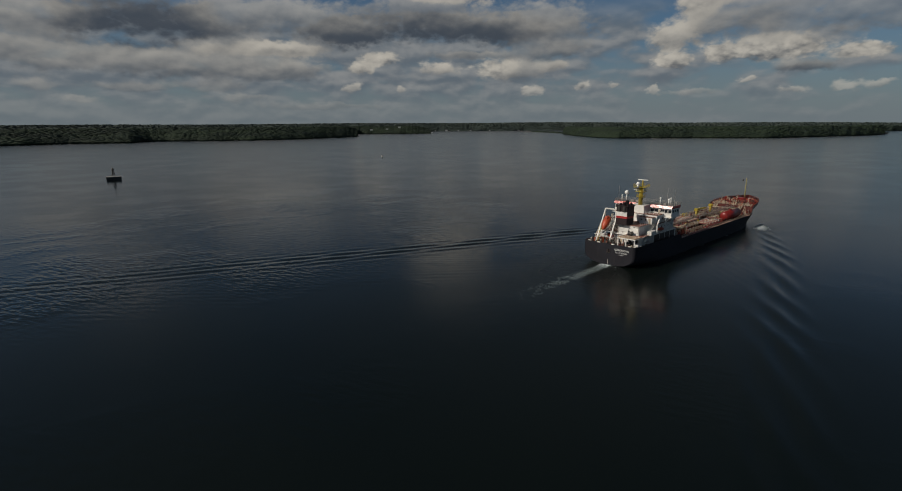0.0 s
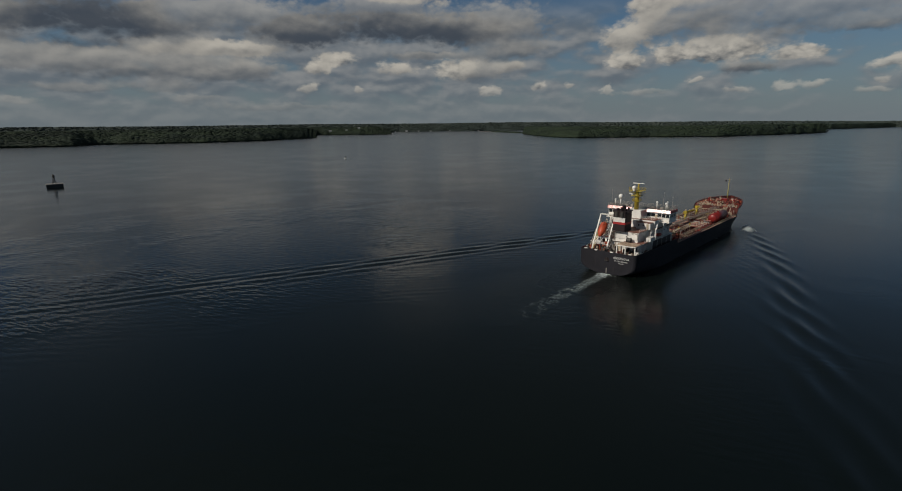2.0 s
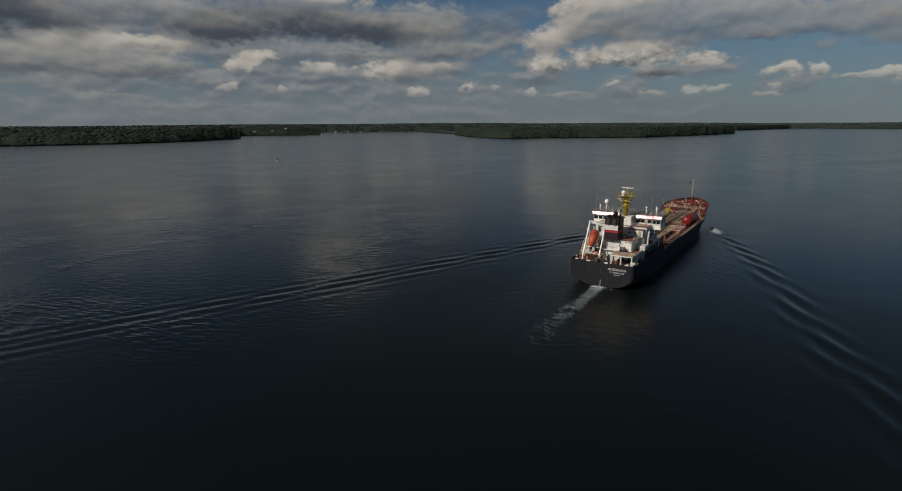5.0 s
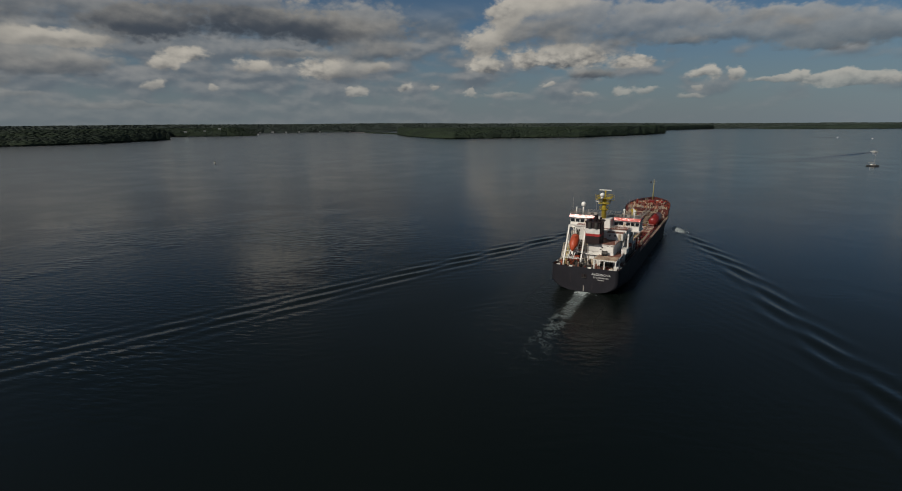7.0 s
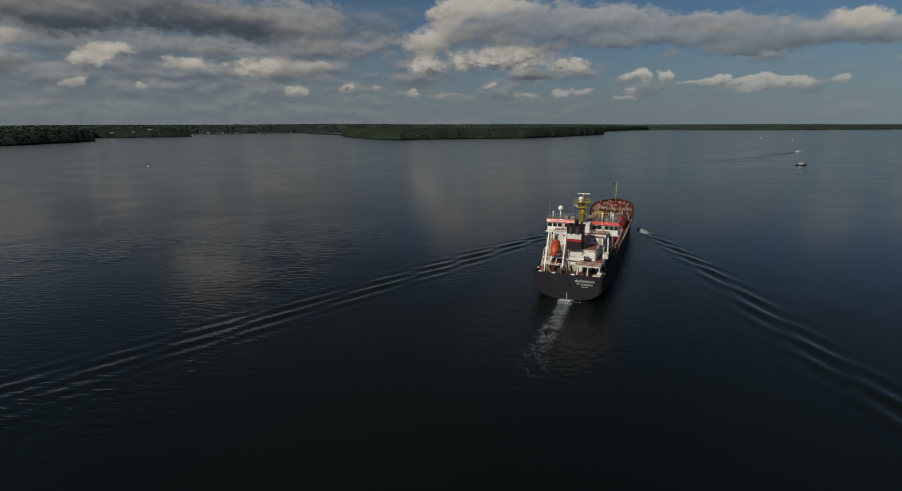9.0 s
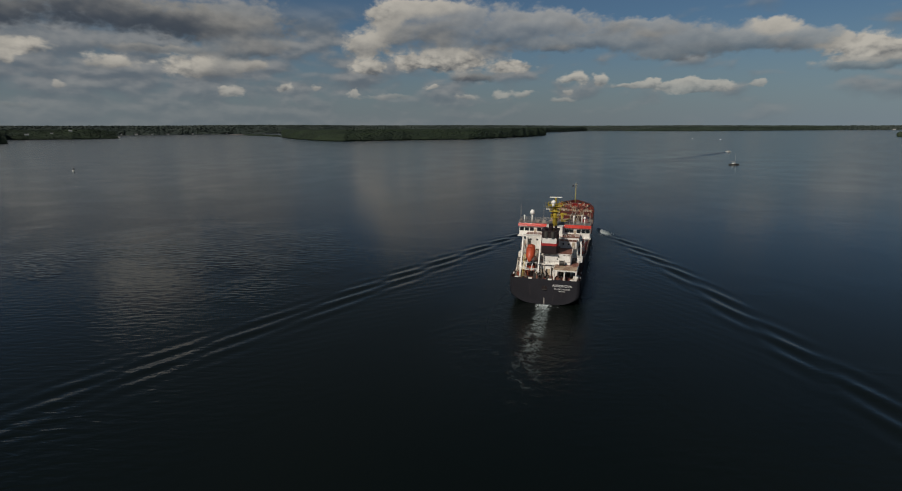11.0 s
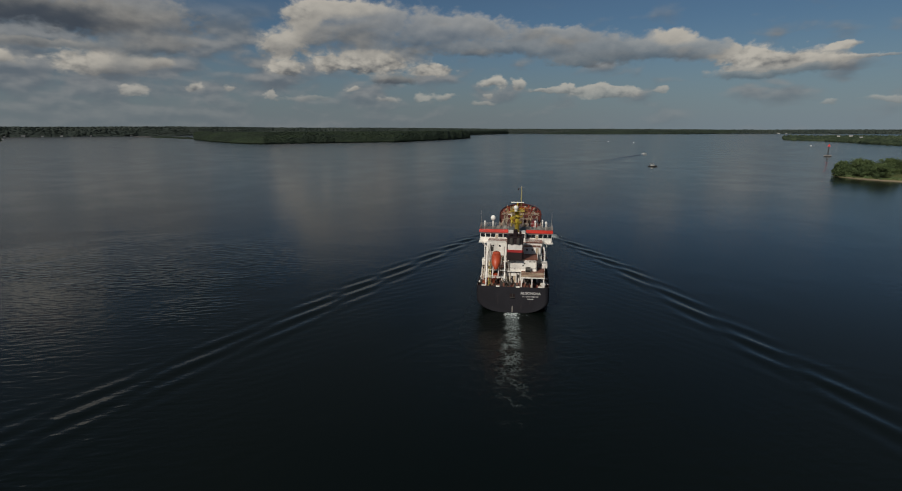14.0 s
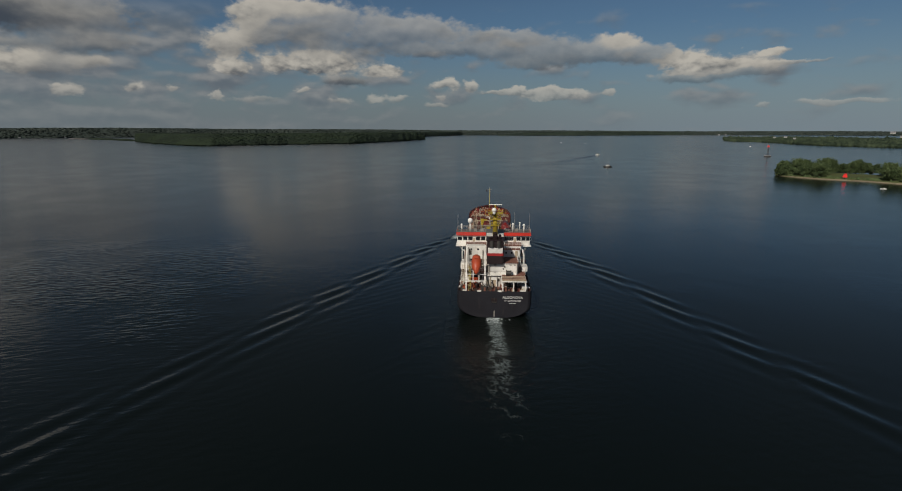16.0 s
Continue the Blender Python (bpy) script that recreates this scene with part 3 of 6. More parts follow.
def water_half(y):
    if y < 20:
        return 3.0 + (BEAM - 3.0) * math.sin(y / 20 * math.pi / 2) ** 0.7
    if y > 90:
        return max(0.04, BEAM * (1 - min(1, (y - 90) / 40) ** 2.1))
    return BEAM


def rail_height(y):
    """Top of the side plating."""
    if y < 33:
        return 7.4
    if y < 35:
        return 7.4 - 0.9 * (y - 33)
    if y < 108:
        return 5.6
    if y < 111:
        return 5.6 + 1.3 * (y - 108)
    return 9.5 + 2.3 * ((y - 111) / 23) ** 0.75


def deck_height(y):
    return 6.2 if y < 34 else 5.4 if y < 110.5 else 9.0 + 1.3 * (y - 111) / 23


STATIONS = [0, 0.15, 0.4, 0.8, 1.5, 2.2, 3, 5, 8, 12, 16, 20, 26, 32.9, 33.1, 35, 36, 44, 52, 60, 68, 76, 84, 90, 96, 102, 106, 107.9, 108, 109.5, 111, 113, 116, 119, 122, 125, 127.5, 129.5, 131, 132.3, 133.2, 133.8, 134]


def side_at(y, z):
    """Half breadth of the hull at height z."""
    b, w, top = deck_half(y), water_half(y), rail_height(y)
    if z <= 0:
        return w * (0.95 if z < -1 else 1)
    if y < 40:
        s = (1 - (1 - min(1, z / 3.4)) ** 2) ** 0.5
    else:
        s = min(1, z / (top - 0.4)) ** 1.5
    return w + (b - w) * s


def hull():
    bm = bmesh.new()
    levels = (-3.0, 0.0, 0.05, 0.14, 0.3, 0.5, 0.75, 1.05, 1.5, 2.1, 2.8, 3.9)
    rings = []
    for y in STATIONS:
        top = rail_height(y)
        zs = list(levels) + [3.9 + (top - 3.9) * 0.5, top]
        half = [(side_at(y, z), z) for z in zs]
        inner = max(0.03, half[-1][0] - 0.28)
        half += [(inner, top), (inner, min(deck_height(y), top - 0.05))]
        ring = [bm.verts.new((-x, q, z)) for (x, z), q in zip(half[::-1], [y] * len(half))] + [bm.verts.new((x, y, z)) for x, z in half]
        rings.append(ring)
    for a, b in zip(rings, rings[1:]):
        for i in range(len(a) - 1):
            f = bm.faces.new((a[i], b[i], b[i + 1], a[i + 1]))
            f.material_index = 1 if i in (0, len(a) - 2) else 0
    n = len(rings[0])
    bm.faces.new([bm.verts.new(v.co) for v in rings[0][2:n - 2]])
    bmesh.ops.recalc_face_normals(bm, faces=bm.faces[:])
    bm.normal_update()
    for e in bm.edges:
        e.smooth = len(e.link_faces) == 2 and e.calc_face_angle(0) < 0.6
    body = part("hull", bm, HULL, ship, "black steel hull with rounded transom stern", True)
    body.data.materials.append(DECK)
    return body


body = hull()


def deck_plate(name, y0, y1, z_off, material, label):
    """Deck between the sides, a little above the hull's inner edge."""
    bm = bmesh.new()
    ys = [y for y in STATIONS if y0 < y < y1]
    ys = [y0] + ys + [y1]
    rows = [(bm.verts.new((-(max(0.06, deck_half(y)) - 0.26), y, deck_height(y) + z_off)), bm.verts.new((max(0.06, deck_half(y)) - 0.26, y, deck_height(y) + z_off))) for y in ys]
    low = [(bm.verts.new((a.co.x, a.co.y, a.co.z - 0.2)), bm.verts.new((b.co.x, b.co.y, b.co.z - 0.2))) for a, b in rows]
    for i in range(len(rows) - 1):
        bm.faces.new((rows[i][0], rows[i][1], rows[i + 1][1], rows[i + 1][0]))
        bm.faces.new((low[i][1], low[i][0], low[i + 1][0], low[i + 1][1]))
        bm.faces.new((low[i][0], rows[i][0], rows[i + 1][0], low[i + 1][0]))
        bm.faces.new((rows[i][1], low[i][1], low[i + 1][1], rows[i + 1][1]))
    for k in (0, -1):
        bm.faces.new((rows[k][0], low[k][0], low[k][1], rows[k][1]))
    bmesh.ops.recalc_face_normals(bm, faces=bm.faces[:])
    return part(name, bm, material, ship, label)


deck_plate("poop_deck", 0.5, 33.6, 0.02, BROWN, "brown painted aft mooring deck")
deck_plate("main_deck", 34.2, 110.2, 0.02, DECK, "red oxide cargo deck")
deck_plate("forecastle_deck", 110.8, 133.0, 0.02, DECK, "red raised forecastle deck")
bm = bmesh.new()
box(bm, -9.5, 9.5, 110.4, 110.7, 5.4, 9.0)
part("forecastle_bulkhead", bm, DECK, ship, "red bulkhead below the forecastle")
bm = bmesh.new()
box(bm, -9.5, 9.5, 33.7, 34.1, 5.3, 6.2)
part("poop_bulkhead", bm, WHITE, ship)
for s in (-1, 1):
    # red waterway plate and stanchions along the cargo deck edge
    bm = bmesh.new()
    box(bm, s * 9.5 - 0.35, s * 9.5 + 0.35, 35.5, 108, 5.44, 5.66)
    part("gunwale_plate", bm, EDGE, ship, "faded pinkish deck edge plate")
    # bulwark stays in the bow
    for i in range(19):
        y = 111.8 + i * 1.05
        x = deck_half(y) - 0.35
        if x > 1:
            bm = bmesh.new()
            bar(bm, (s * x, y, rail_height(y) - 0.1), (s * (x - 1.0), y, deck_height(y)), 0.12, 0.3)
            part("bulwark_stay", bm, (TANKRED, BLACK, RUSTY, BLACK, PIPE)[i % 5], ship)


def writing(text, size, at, material, parent, name):
    """Raised letters that face astern."""
    cu = bpy.data.curves.new(name, "FONT")
    cu.body, cu.size, cu.extrude, cu.align_x, cu.offset = text, size, 0.02, "CENTER", 0.012 * size
    tmp = new(name, cu)
    me = bpy.data.meshes.new_from_object(tmp.evaluated_get(bpy.context.evaluated_depsgraph_get()))
    bpy.data.objects.remove(tmp)
    me.materials.append(material)
    ob = new(name, me)
    ob.matrix_world = pose(*at, 90, 0, 0)
    ob.parent = parent
    return ob


writing("ALGONOVA", 0.97, (4.9, -0.04, 5.4), LETTER, body, "name_lettering")
writing("ST. CATHARINES", 0.58, (4.9, -0.04, 4.58), LETTER, body, "port_lettering")
bm = bmesh.new()
for x in (4.2, 4.65, 5.1, 5.55):
    box(bm, x - 0.17, x + 0.17, -0.03, 0.02, 3.98, 4.16)
part("port_bars", bm, LETTER, body)
bm = bmesh.new()
box(bm, -0.13, 0.13, -0.06, 0.05, 0.1, 1.9)
part("draught_scale", bm, GREY, body, "pale draught marks on the transom")
bm = bmesh.new()
box(bm, -0.75, 0.75, -0.06, 0.05, 4.3, 5.4, 0.04)
anchor = part("stern_anchor_pocket", bm, BLACK, body, "dark recessed stern anchor pocket")
bm = bmesh.new()
bar(bm, (0, -0.2, 4.3), (0, -0.2, 5.6), 0.18, 0.18)
bar(bm, (-0.65, -0.2, 4.4), (0.65, -0.2, 4.4), 0.22, 0.2)
part("anchor", bm, STEEL, body, "grey steel stern anchor")

def block(name, x0, x1, y0, y1, z0, z1, material=WHITE, label="", bevel=0.08):
    bm = bmesh.new()
    box(bm, x0, x1, y0, y1, z0, z1, bevel)
    return part(name, bm, material, ship, label)


def window(parent, x, y, z, w, h, face="aft"):
    """A dark pane in a raised white frame on an aft wall, or on a side wall."""
    bm = bmesh.new()
    g = bmesh.new()
    t, d = 0.09, 0.07
    if face == "aft":
        box(g, x - w / 2, x + w / 2, y - 0.03, y + 0.02, z - h / 2, z + h / 2)
        for a in ((-w / 2 - t, w / 2 + t, h / 2, h / 2 + t), (-w / 2 - t, w / 2 + t, -h / 2 - t, -h / 2), (-w / 2 - t, -w / 2, -h / 2, h / 2), (w / 2, w / 2 + t, -h / 2, h / 2)):
            box(bm, x + a[0], x + a[1], y - d, y, z + a[2], z + a[3])
    else:
        s = 1 if face == "starboard" else -1
        lo, hi = sorted((x - 0.02 * s, x + 0.03 * s))
        box(g, lo, hi, y - w / 2, y + w / 2, z - h / 2, z + h / 2)
        lo, hi = sorted((x, x + d * s))
        for a in ((-w / 2 - t, w / 2 + t, h / 2, h / 2 + t), (-w / 2 - t, w / 2 + t, -h / 2 - t, -h / 2), (-w / 2 - t, -w / 2, -h / 2, h / 2), (w / 2, w / 2 + t, -h / 2, h / 2)):
            box(bm, lo, hi, y + a[0], y + a[1], z + a[2], z + a[3])
    part("window_pane", g, GLASS, parent, "dark window glass")
    part("window_frame", bm, WHITE, parent)


def door(parent, x, y, z, w=0.75, h=1.85, face="aft", material=None):
    bm = bmesh.new()
    if face == "aft":
        box(bm, x - w / 2, x + w / 2, y - 0.06, y + 0.02, z, z + h, 0.02)
    else:
        box(bm, x - 0.02, x + 0.06, y - w / 2, y + w / 2, z, z + h, 0.02)
    part("door", bm, material or CREAM, parent, "closed steel door")


def rail(path, parent, high=1.05, gap=1.6, bars=3, r=0.035, material=None, name="guard_rail"):
    """Stanchions and bars along a line of points, as one railing."""
    bm = bmesh.new()
    for a, b in zip(path, path[1:]):
        a, b = Vector(a), Vector(b)
        k = max(1, round((b - a).length / gap))
        for i in range(k + 1):
            p = a.lerp(b, i / k)
            rod(bm, p, p + Vector((0, 0, high)), r, seg=5)
        for j in range(bars):
            up = Vector((0, 0, high * (j + 1) / bars))
            rod(bm, a + up, b + up, r * 0.9, seg=5)
    return part(name, bm, material or WHITE, parent)


# houses, from the poop deck up
tier_a = block("deckhouse_lower", -8.4, 8.6, 15, 32, 6.2, 9.8, label="white lowest deckhouse tier")
house_a = block("engine_house", -2.4, 6.9, 8.0, 15.05, 6.2, 9.8, label="white engine casing above the poop deck")
casing = block("engine_casing", -1.5, 6.6, 8.2, 17.1, 9.75, 13.1, label="white upper engine casing with vents")
tier_b = block("deckhouse_middle", -8.0, 8.0, 17.0, 31, 9.75, 13.1, label="white middle deckhouse tier")
tier_c = block("deckhouse_upper", -8.1, 8.1, 17.2, 31, 13.05, 16.1, label="white upper deckhouse tier")
bridge = block("wheelhouse", -11.0, 11.0, 22.0, 28.0, 15.2, 18.3, label="white wheelhouse with enclosed bridge wings")
block("mast_house", -2.1, 3.0, 17.4, 22.1, 16.05, 19.0, label="white house below the radar mast")
# decks of the tiers
for x0, x1, y0, y1, z in ((6.65, 8.8, 8.0, 17.0, 9.8), (-8.6, -1.55, 10.5, 17.0, 9.8), (-1.7, 6.8, 8.0, 17.0, 13.1), (8.0, 8.8, 16.9, 31.2, 13.12),
                          (-8.8, -8.0, 16.9, 31.2, 13.12), (-8.3, 8.3, 17.0, 31.2, 16.1)):
    bm = bmesh.new()
    box(bm, x0, x1, y0, y1, z, z + 0.1)
    part("house_deck", bm, BROWN, ship, "brown painted house top deck")
# roof of the bridge with its red sloping edge
bm = bmesh.new()
box(bm, -11.3, 11.3, 21.9, 28.3, 18.3, 18.95, 0.05)
roof = part("bridge_roof", bm, ROOFTOP, ship, "dark grey wheelhouse roof deck")


def fascia(x0, x1):
    bm = bmesh.new()
    p = [(21.46, 18.18), (21.88, 19.12), (22.05, 19.12), (22.05, 18.18)]
    a = [bm.verts.new((x0, y, z)) for y, z in p]
    b = [bm.verts.new((x1, y, z)) for y, z in p]
    bm.faces.new(a)
    bm.faces.new(b[::-1])
    for i in range(4):
        j = (i + 1) % 4
        bm.faces.new((a[i], b[i], b[j], a[j]))
    bmesh.ops.recalc_face_normals(bm, faces=bm.faces[:])
    part("roof_fascia", bm, RED, roof, "glossy red sloping roof edge")


fascia(-11.3, -2.3)
fascia(3.1, 11.3)
for s in (-1, 1):
    bm = bmesh.new()
    box(bm, s * 11.2 - 0.12, s * 11.2 + 0.12, 22.06, 28.2, 18.18, 19.08)
    part("roof_fascia", bm, RED, roof)
for x in (-10.2, -8.6, -7.0, -4.7, -3.1, 4.0, 5.4, 7.6, 9.1, 10.3):
    window(bridge, x, 22.0, 17.2, 1.32, 1.1)
for y in (23.2, 24.8, 26.6):
    window(bridge, 11.0, y, 17.2, 1.2, 0.95, "starboard")
    window(bridge, -11.0, y, 17.2, 1.2, 0.95, "port")
for x in (-5.9, 6.5):
    door(bridge, x, 22.0, 15.5)
bm = bmesh.new()
box(bm, -11.4, 11.4, 20.9, 28.2, 14.95, 15.2, 0.04)
part("bridge_deck", bm, WHITE, ship, "white bridge wing deck edge")
for s in (-1, 1):
    # knees under the wings
    for y in (22.5, 27.0):
        bm = bmesh.new()
        bar(bm, (s * 10.8, y, 15.0), (s * 8.15, y, 12.4), 0.25, 0.3)
        part("wing_bracket", bm, WHITE, ship)
    bm = bmesh.new()
    box(bm, s * 9.5 - 0.12, s * 9.5 + 0.12, 21.0, 21.24, 9.8, 15.0)
    part("wing_pillar", bm, WHITE, ship)
# small openings on the houses
aft_house = block("casing_house", 2.7, 7.6, 14.9, 17.25, 13.05, 15.35, label="white house behind the funnel")
for x in (3.6, 5.2):
    window(aft_house, x, 14.9, 14.5, 0.5, 0.5)
door(aft_house, 6.6, 14.9, 13.25)
bm = bmesh.new()
box(bm, 2.6, 7.7, 14.8, 17.2, 15.35, 15.45)
part("house_deck", bm, BROWN, aft_house)
for x in (-6.6, -4.6):
    window(tier_c, x, 17.2, 14.9, 0.55, 0.55)
    window(tier_b, x, 17.0, 11.8, 0.55, 0.55)
for y in (19, 21.5, 24, 26.5, 29):
    for t, xx, zz in ((tier_b, 8.0, 11.7), (tier_c, 8.1, 14.6)):
        window(t, xx, y, zz, 0.6, 0.6, "starboard")
    window(tier_b, -8.0, y, 11.7, 0.6, 0.6, "port")
door(house_a, 0.2, 8.0, 6.4)
door(house_a, -1.6, 8.0, 6.4, 0.7)
bm = bmesh.new()
for x, z in ((2.6, 11.4), (3.0, 12.0)):
    rod(bm, (x, 8.22, z), (x, 8.10, z), 0.22, seg=12)
part("wall_vent", bm, STEEL, casing, "round dark wall vents")
for x, z, w in ((0.3, 12.4, 0.3), (4.6, 12.4, 0.3), (5.8, 12.4, 0.3), (0.3, 10.2, 0.12), (4.6, 10.2, 0.12)):
    bm = bmesh.new()
    box(bm, x - w, x + w, 8.12, 8.22, z, z + 0.3)
    part("wall_fitting", bm, GREY, casing)

# funnel
bm = bmesh.new()
sec = [(-1.75, 6.9), (2.25, 6.9), (2.55, 7.3), (2.55, 11.2), (2.0, 12.0), (-1.5, 12.0), (-2.05, 11.2), (-2.05, 7.3)]
prism(bm, sec, 13.15, 19.6)
funnel = part("funnel", bm, BLACK, ship, "black funnel with white and red bands")


def grow(s, d):
    cx, cy = 0.25, 9.9
    return [(x + math.copysign(d, x - cx), y + math.copysign(d, y - cy)) for x, y in s]


bm = bmesh.new()
box(bm, -1.78, 2.28, 6.85, 6.95, 16.2, 17.75)
part("white_band", bm, STRIPE_W, funnel, "white panel on the after face of the funnel")
bm = bmesh.new()
prism(bm, grow(sec, 0.045), 15.45, 16.2)
part("red_band", bm, STRIPE_R, funnel, "dark red funnel band")
bm = bmesh.new()
prism(bm, grow(sec, 0.25), 19.6, 19.9)
part("funnel_cap", bm, BLACK, funnel)
for x, y, r, z in ((-1.0, 8.4, 0.5, 20.5), (0.5, 8.2, 0.55, 20.9), (1.7, 8.6, 0.38, 20.4), (0.2, 10.6, 0.65, 21.3), (1.6, 10.8, 0.35, 20.7)):
    bm = bmesh.new()
    rod(bm, (x, y, 19.8), (x, y - 0.25, z), r, r * 0.95, 14)
    part("exhaust_pipe", bm, BLACK, funnel, smooth=False)
bm = bmesh.new()
for x in (-0.75, 1.2):
    rod(bm, (x, 7.0, 17.9), (x, 7.0, 19.7), 0.62, seg=16)
part("funnel_duct", bm, STEEL, funnel, "grey round ducts on the funnel", smooth=False)

# radar mast
bm = bmesh.new()
rod(bm, (0.4, 19.4, 19.0), (0.4, 19.4, 25.6), 0.78, 0.55, 14)
mast = part("radar_mast", bm, YELLOW, ship, "yellow radar mast on the wheelhouse", smooth=True)
for z, w, d in ((21.8, 1.2, 1.0), (23.7, 1.6, 1.3), (25.4, 2.2, 1.8)):
    bm = bmesh.new()
    box(bm, 0.4 - w, 0.4 + w, 19.4 - d, 19.4 + d, z, z + 0.12)
    for s in (-1, 1):
        bar(bm, (0.4 + s * w * 0.8, 19.4, z), (0.4 + s * 0.3, 19.4, z - 1.0), 0.14, 0.14)
    part("mast_platform", bm, YELLOW, mast)
    rail([(0.4 - w, 19.4 - d, z + .1), (0.4 + w, 19.4 - d, z + .1), (0.4 + w, 19.4 + d, z + .1), (0.4 - w, 19.4 + d, z + .1), (0.4 - w, 19.4 - d, z + .1)], mast, 0.9, 1.2, 2, 0.04, YELLOW)
bm = bmesh.new()
ball(bm, (0.0, 17.6, 26.6), 0.72)
rod(bm, (0.0, 17.6, 25.4), (0.0, 17.6, 26.2), 0.4, 0.5, 12)
part("mast_dome", bm, DOME, mast, "white satellite dome", smooth=True)
bm = bmesh.new()
rod(bm, (0.4, 20.2, 25.5), (0.4, 20.2, 27.5), 0.25, 0.2)
rod(bm, (0.4, 20.2, 27.4), (0.4, 20.2, 27.75), 0.3, 0.3)
part("radar_post", bm, YELLOW, mast)
bm = bmesh.new()
box(bm, -1.5, 2.3, 20.05, 20.35, 27.75, 28.0, 0.04)
part("radar_scanner", bm, DOME, mast, "long white radar scanner bar")
bm = bmesh.new()
rod(bm, (-1.3, 19.2, 23.7), (-1.3, 19.2, 24.2), 0.2)
box(bm, -2.3, -0.3, 19.1, 19.3, 24.2, 24.4, 0.03)
part("radar_scanner", bm, DOME, mast)
for s in (-1, 1):
    bm = bmesh.new()
    bar(bm, (0.4, 19.4, 24.7), (0.4 + s * 2.9, 19.4, 24.9), 0.12, 0.12)
    rod(bm, (0.4 + s * 2.9, 19.4, 24.9), (0.4 + s * 2.9, 19.4, 26.6), 0.04, seg=5)
    part("mast_yard", bm, YELLOW, mast)
# aerials and domes on the bridge roof
rail([(-11.2, 22.0, 18.95), (-11.2, 28.2, 18.95), (11.2, 28.2, 18.95), (11.2, 22.0, 18.95), (3.1, 22.0, 18.95)], roof, 1.1, 1.5, 3, 0.045, GREY)
rail([(-11.2, 22.1, 18.95), (-2.3, 22.1, 18.95)], roof, 1.1, 1.5, 3, 0.045, GREY)
for x, y, z, r in ((-7.1, 23.0, 22.5, 0.78), (5.9, 23.6, 21.4, 0.36), (9.2, 23.2, 21.2, 0.4), (-9.8, 24.6, 21.0, 0.3), (8.2, 27, 21.2, 0.3)):
    bm = bmesh.new()
    rod(bm, (x, y, 18.9), (x, y, z - r * 0.6), 0.16 + r * 0.12, seg=10)
    part("dome_post", bm, WHITE, roof, smooth=True)
    bm = bmesh.new()
    ball(bm, (x, y, z), r, 1, 1, 1.12)
    part("satellite_dome", bm, DOME, roof, "white satellite dome on a post", smooth=True)
for x, y in ((-10.9, 24.0), (10.9, 24.0), (-4.0, 27.5), (6.6, 27.4)):
    bm = bmesh.new()
    rod(bm, (x, y, 18.9), (x, y, 24.6), 0.06, 0.025, 6)
    part("whip_aerial", bm, GREY, roof)
for x in (-5.5, -3.5, 4.3, 7.1):
    bm = bmesh.new()
    box(bm, x - 0.5, x + 0.5, 24.5, 25.6, 18.95, 19.75, 0.05)
    part("roof_locker", bm, GREY, roof)

# rails of the house decks
rail([(6.7, 8.3, 13.2), (6.7, 17.0, 13.2)], casing, 1.0, 1.4, 2)
rail([(-8.2, 17.1, 16.2), (-2.2, 17.1, 16.2)], tier_c, 1.0, 1.3)
rail([(3.1, 17.1, 16.2), (8.2, 17.1, 16.2), (8.2, 21, 16.2)], tier_c, 1.0, 1.3)
rail([(2.7, 14.9, 15.45), (7.6, 14.9, 15.45)], aft_house, 0.9, 1.3, 2)
rail([(8.75, 8.1, 9.9), (8.75, 31, 9.9)], tier_a, 1.0, 1.5)
rail([(-8.55, 10.6, 9.9), (-8.55, 31, 9.9)], tier_a, 1.0, 1.5)
rail([(8.7, 17, 13.2), (8.7, 31, 13.2)], tier_b, 1.0, 1.5)
rail([(-8.7, 17, 13.2), (-8.7, 31, 13.2)], tier_b, 1.0, 1.5)

rail([(-8.5, 10.55, 9.9), (-1.7, 10.55, 9.9)], tier_a, 1.0, 1.2)
for x, z0, z1 in ((-7.4, 9.9, 15.6), (-3.2, 9.9, 14.8), (-2.4, 9.9, 16.0)):
    bm = bmesh.new()
    rod(bm, (x, 16.8, z0), (x, 16.8, z1), 0.13, seg=8)
    part("wall_pipe", bm, GREY, tier_b)
for x, y, w, d, h, m_ in ((-6.6, 14.2, 1.6, 1.2, 1.5, GREY), (-4.4, 15.4, 1.2, 1.4, 2.0, CREAM), (-2.6, 13.2, 1.2, 1.0, 1.2, WHITE)):
    bm = bmesh.new()
    box(bm, x - w / 2, x + w / 2, y - d / 2, y + d / 2, 9.9, 9.9 + h, 0.06)
    part("boat_deck_box", bm, m_, tier_a)
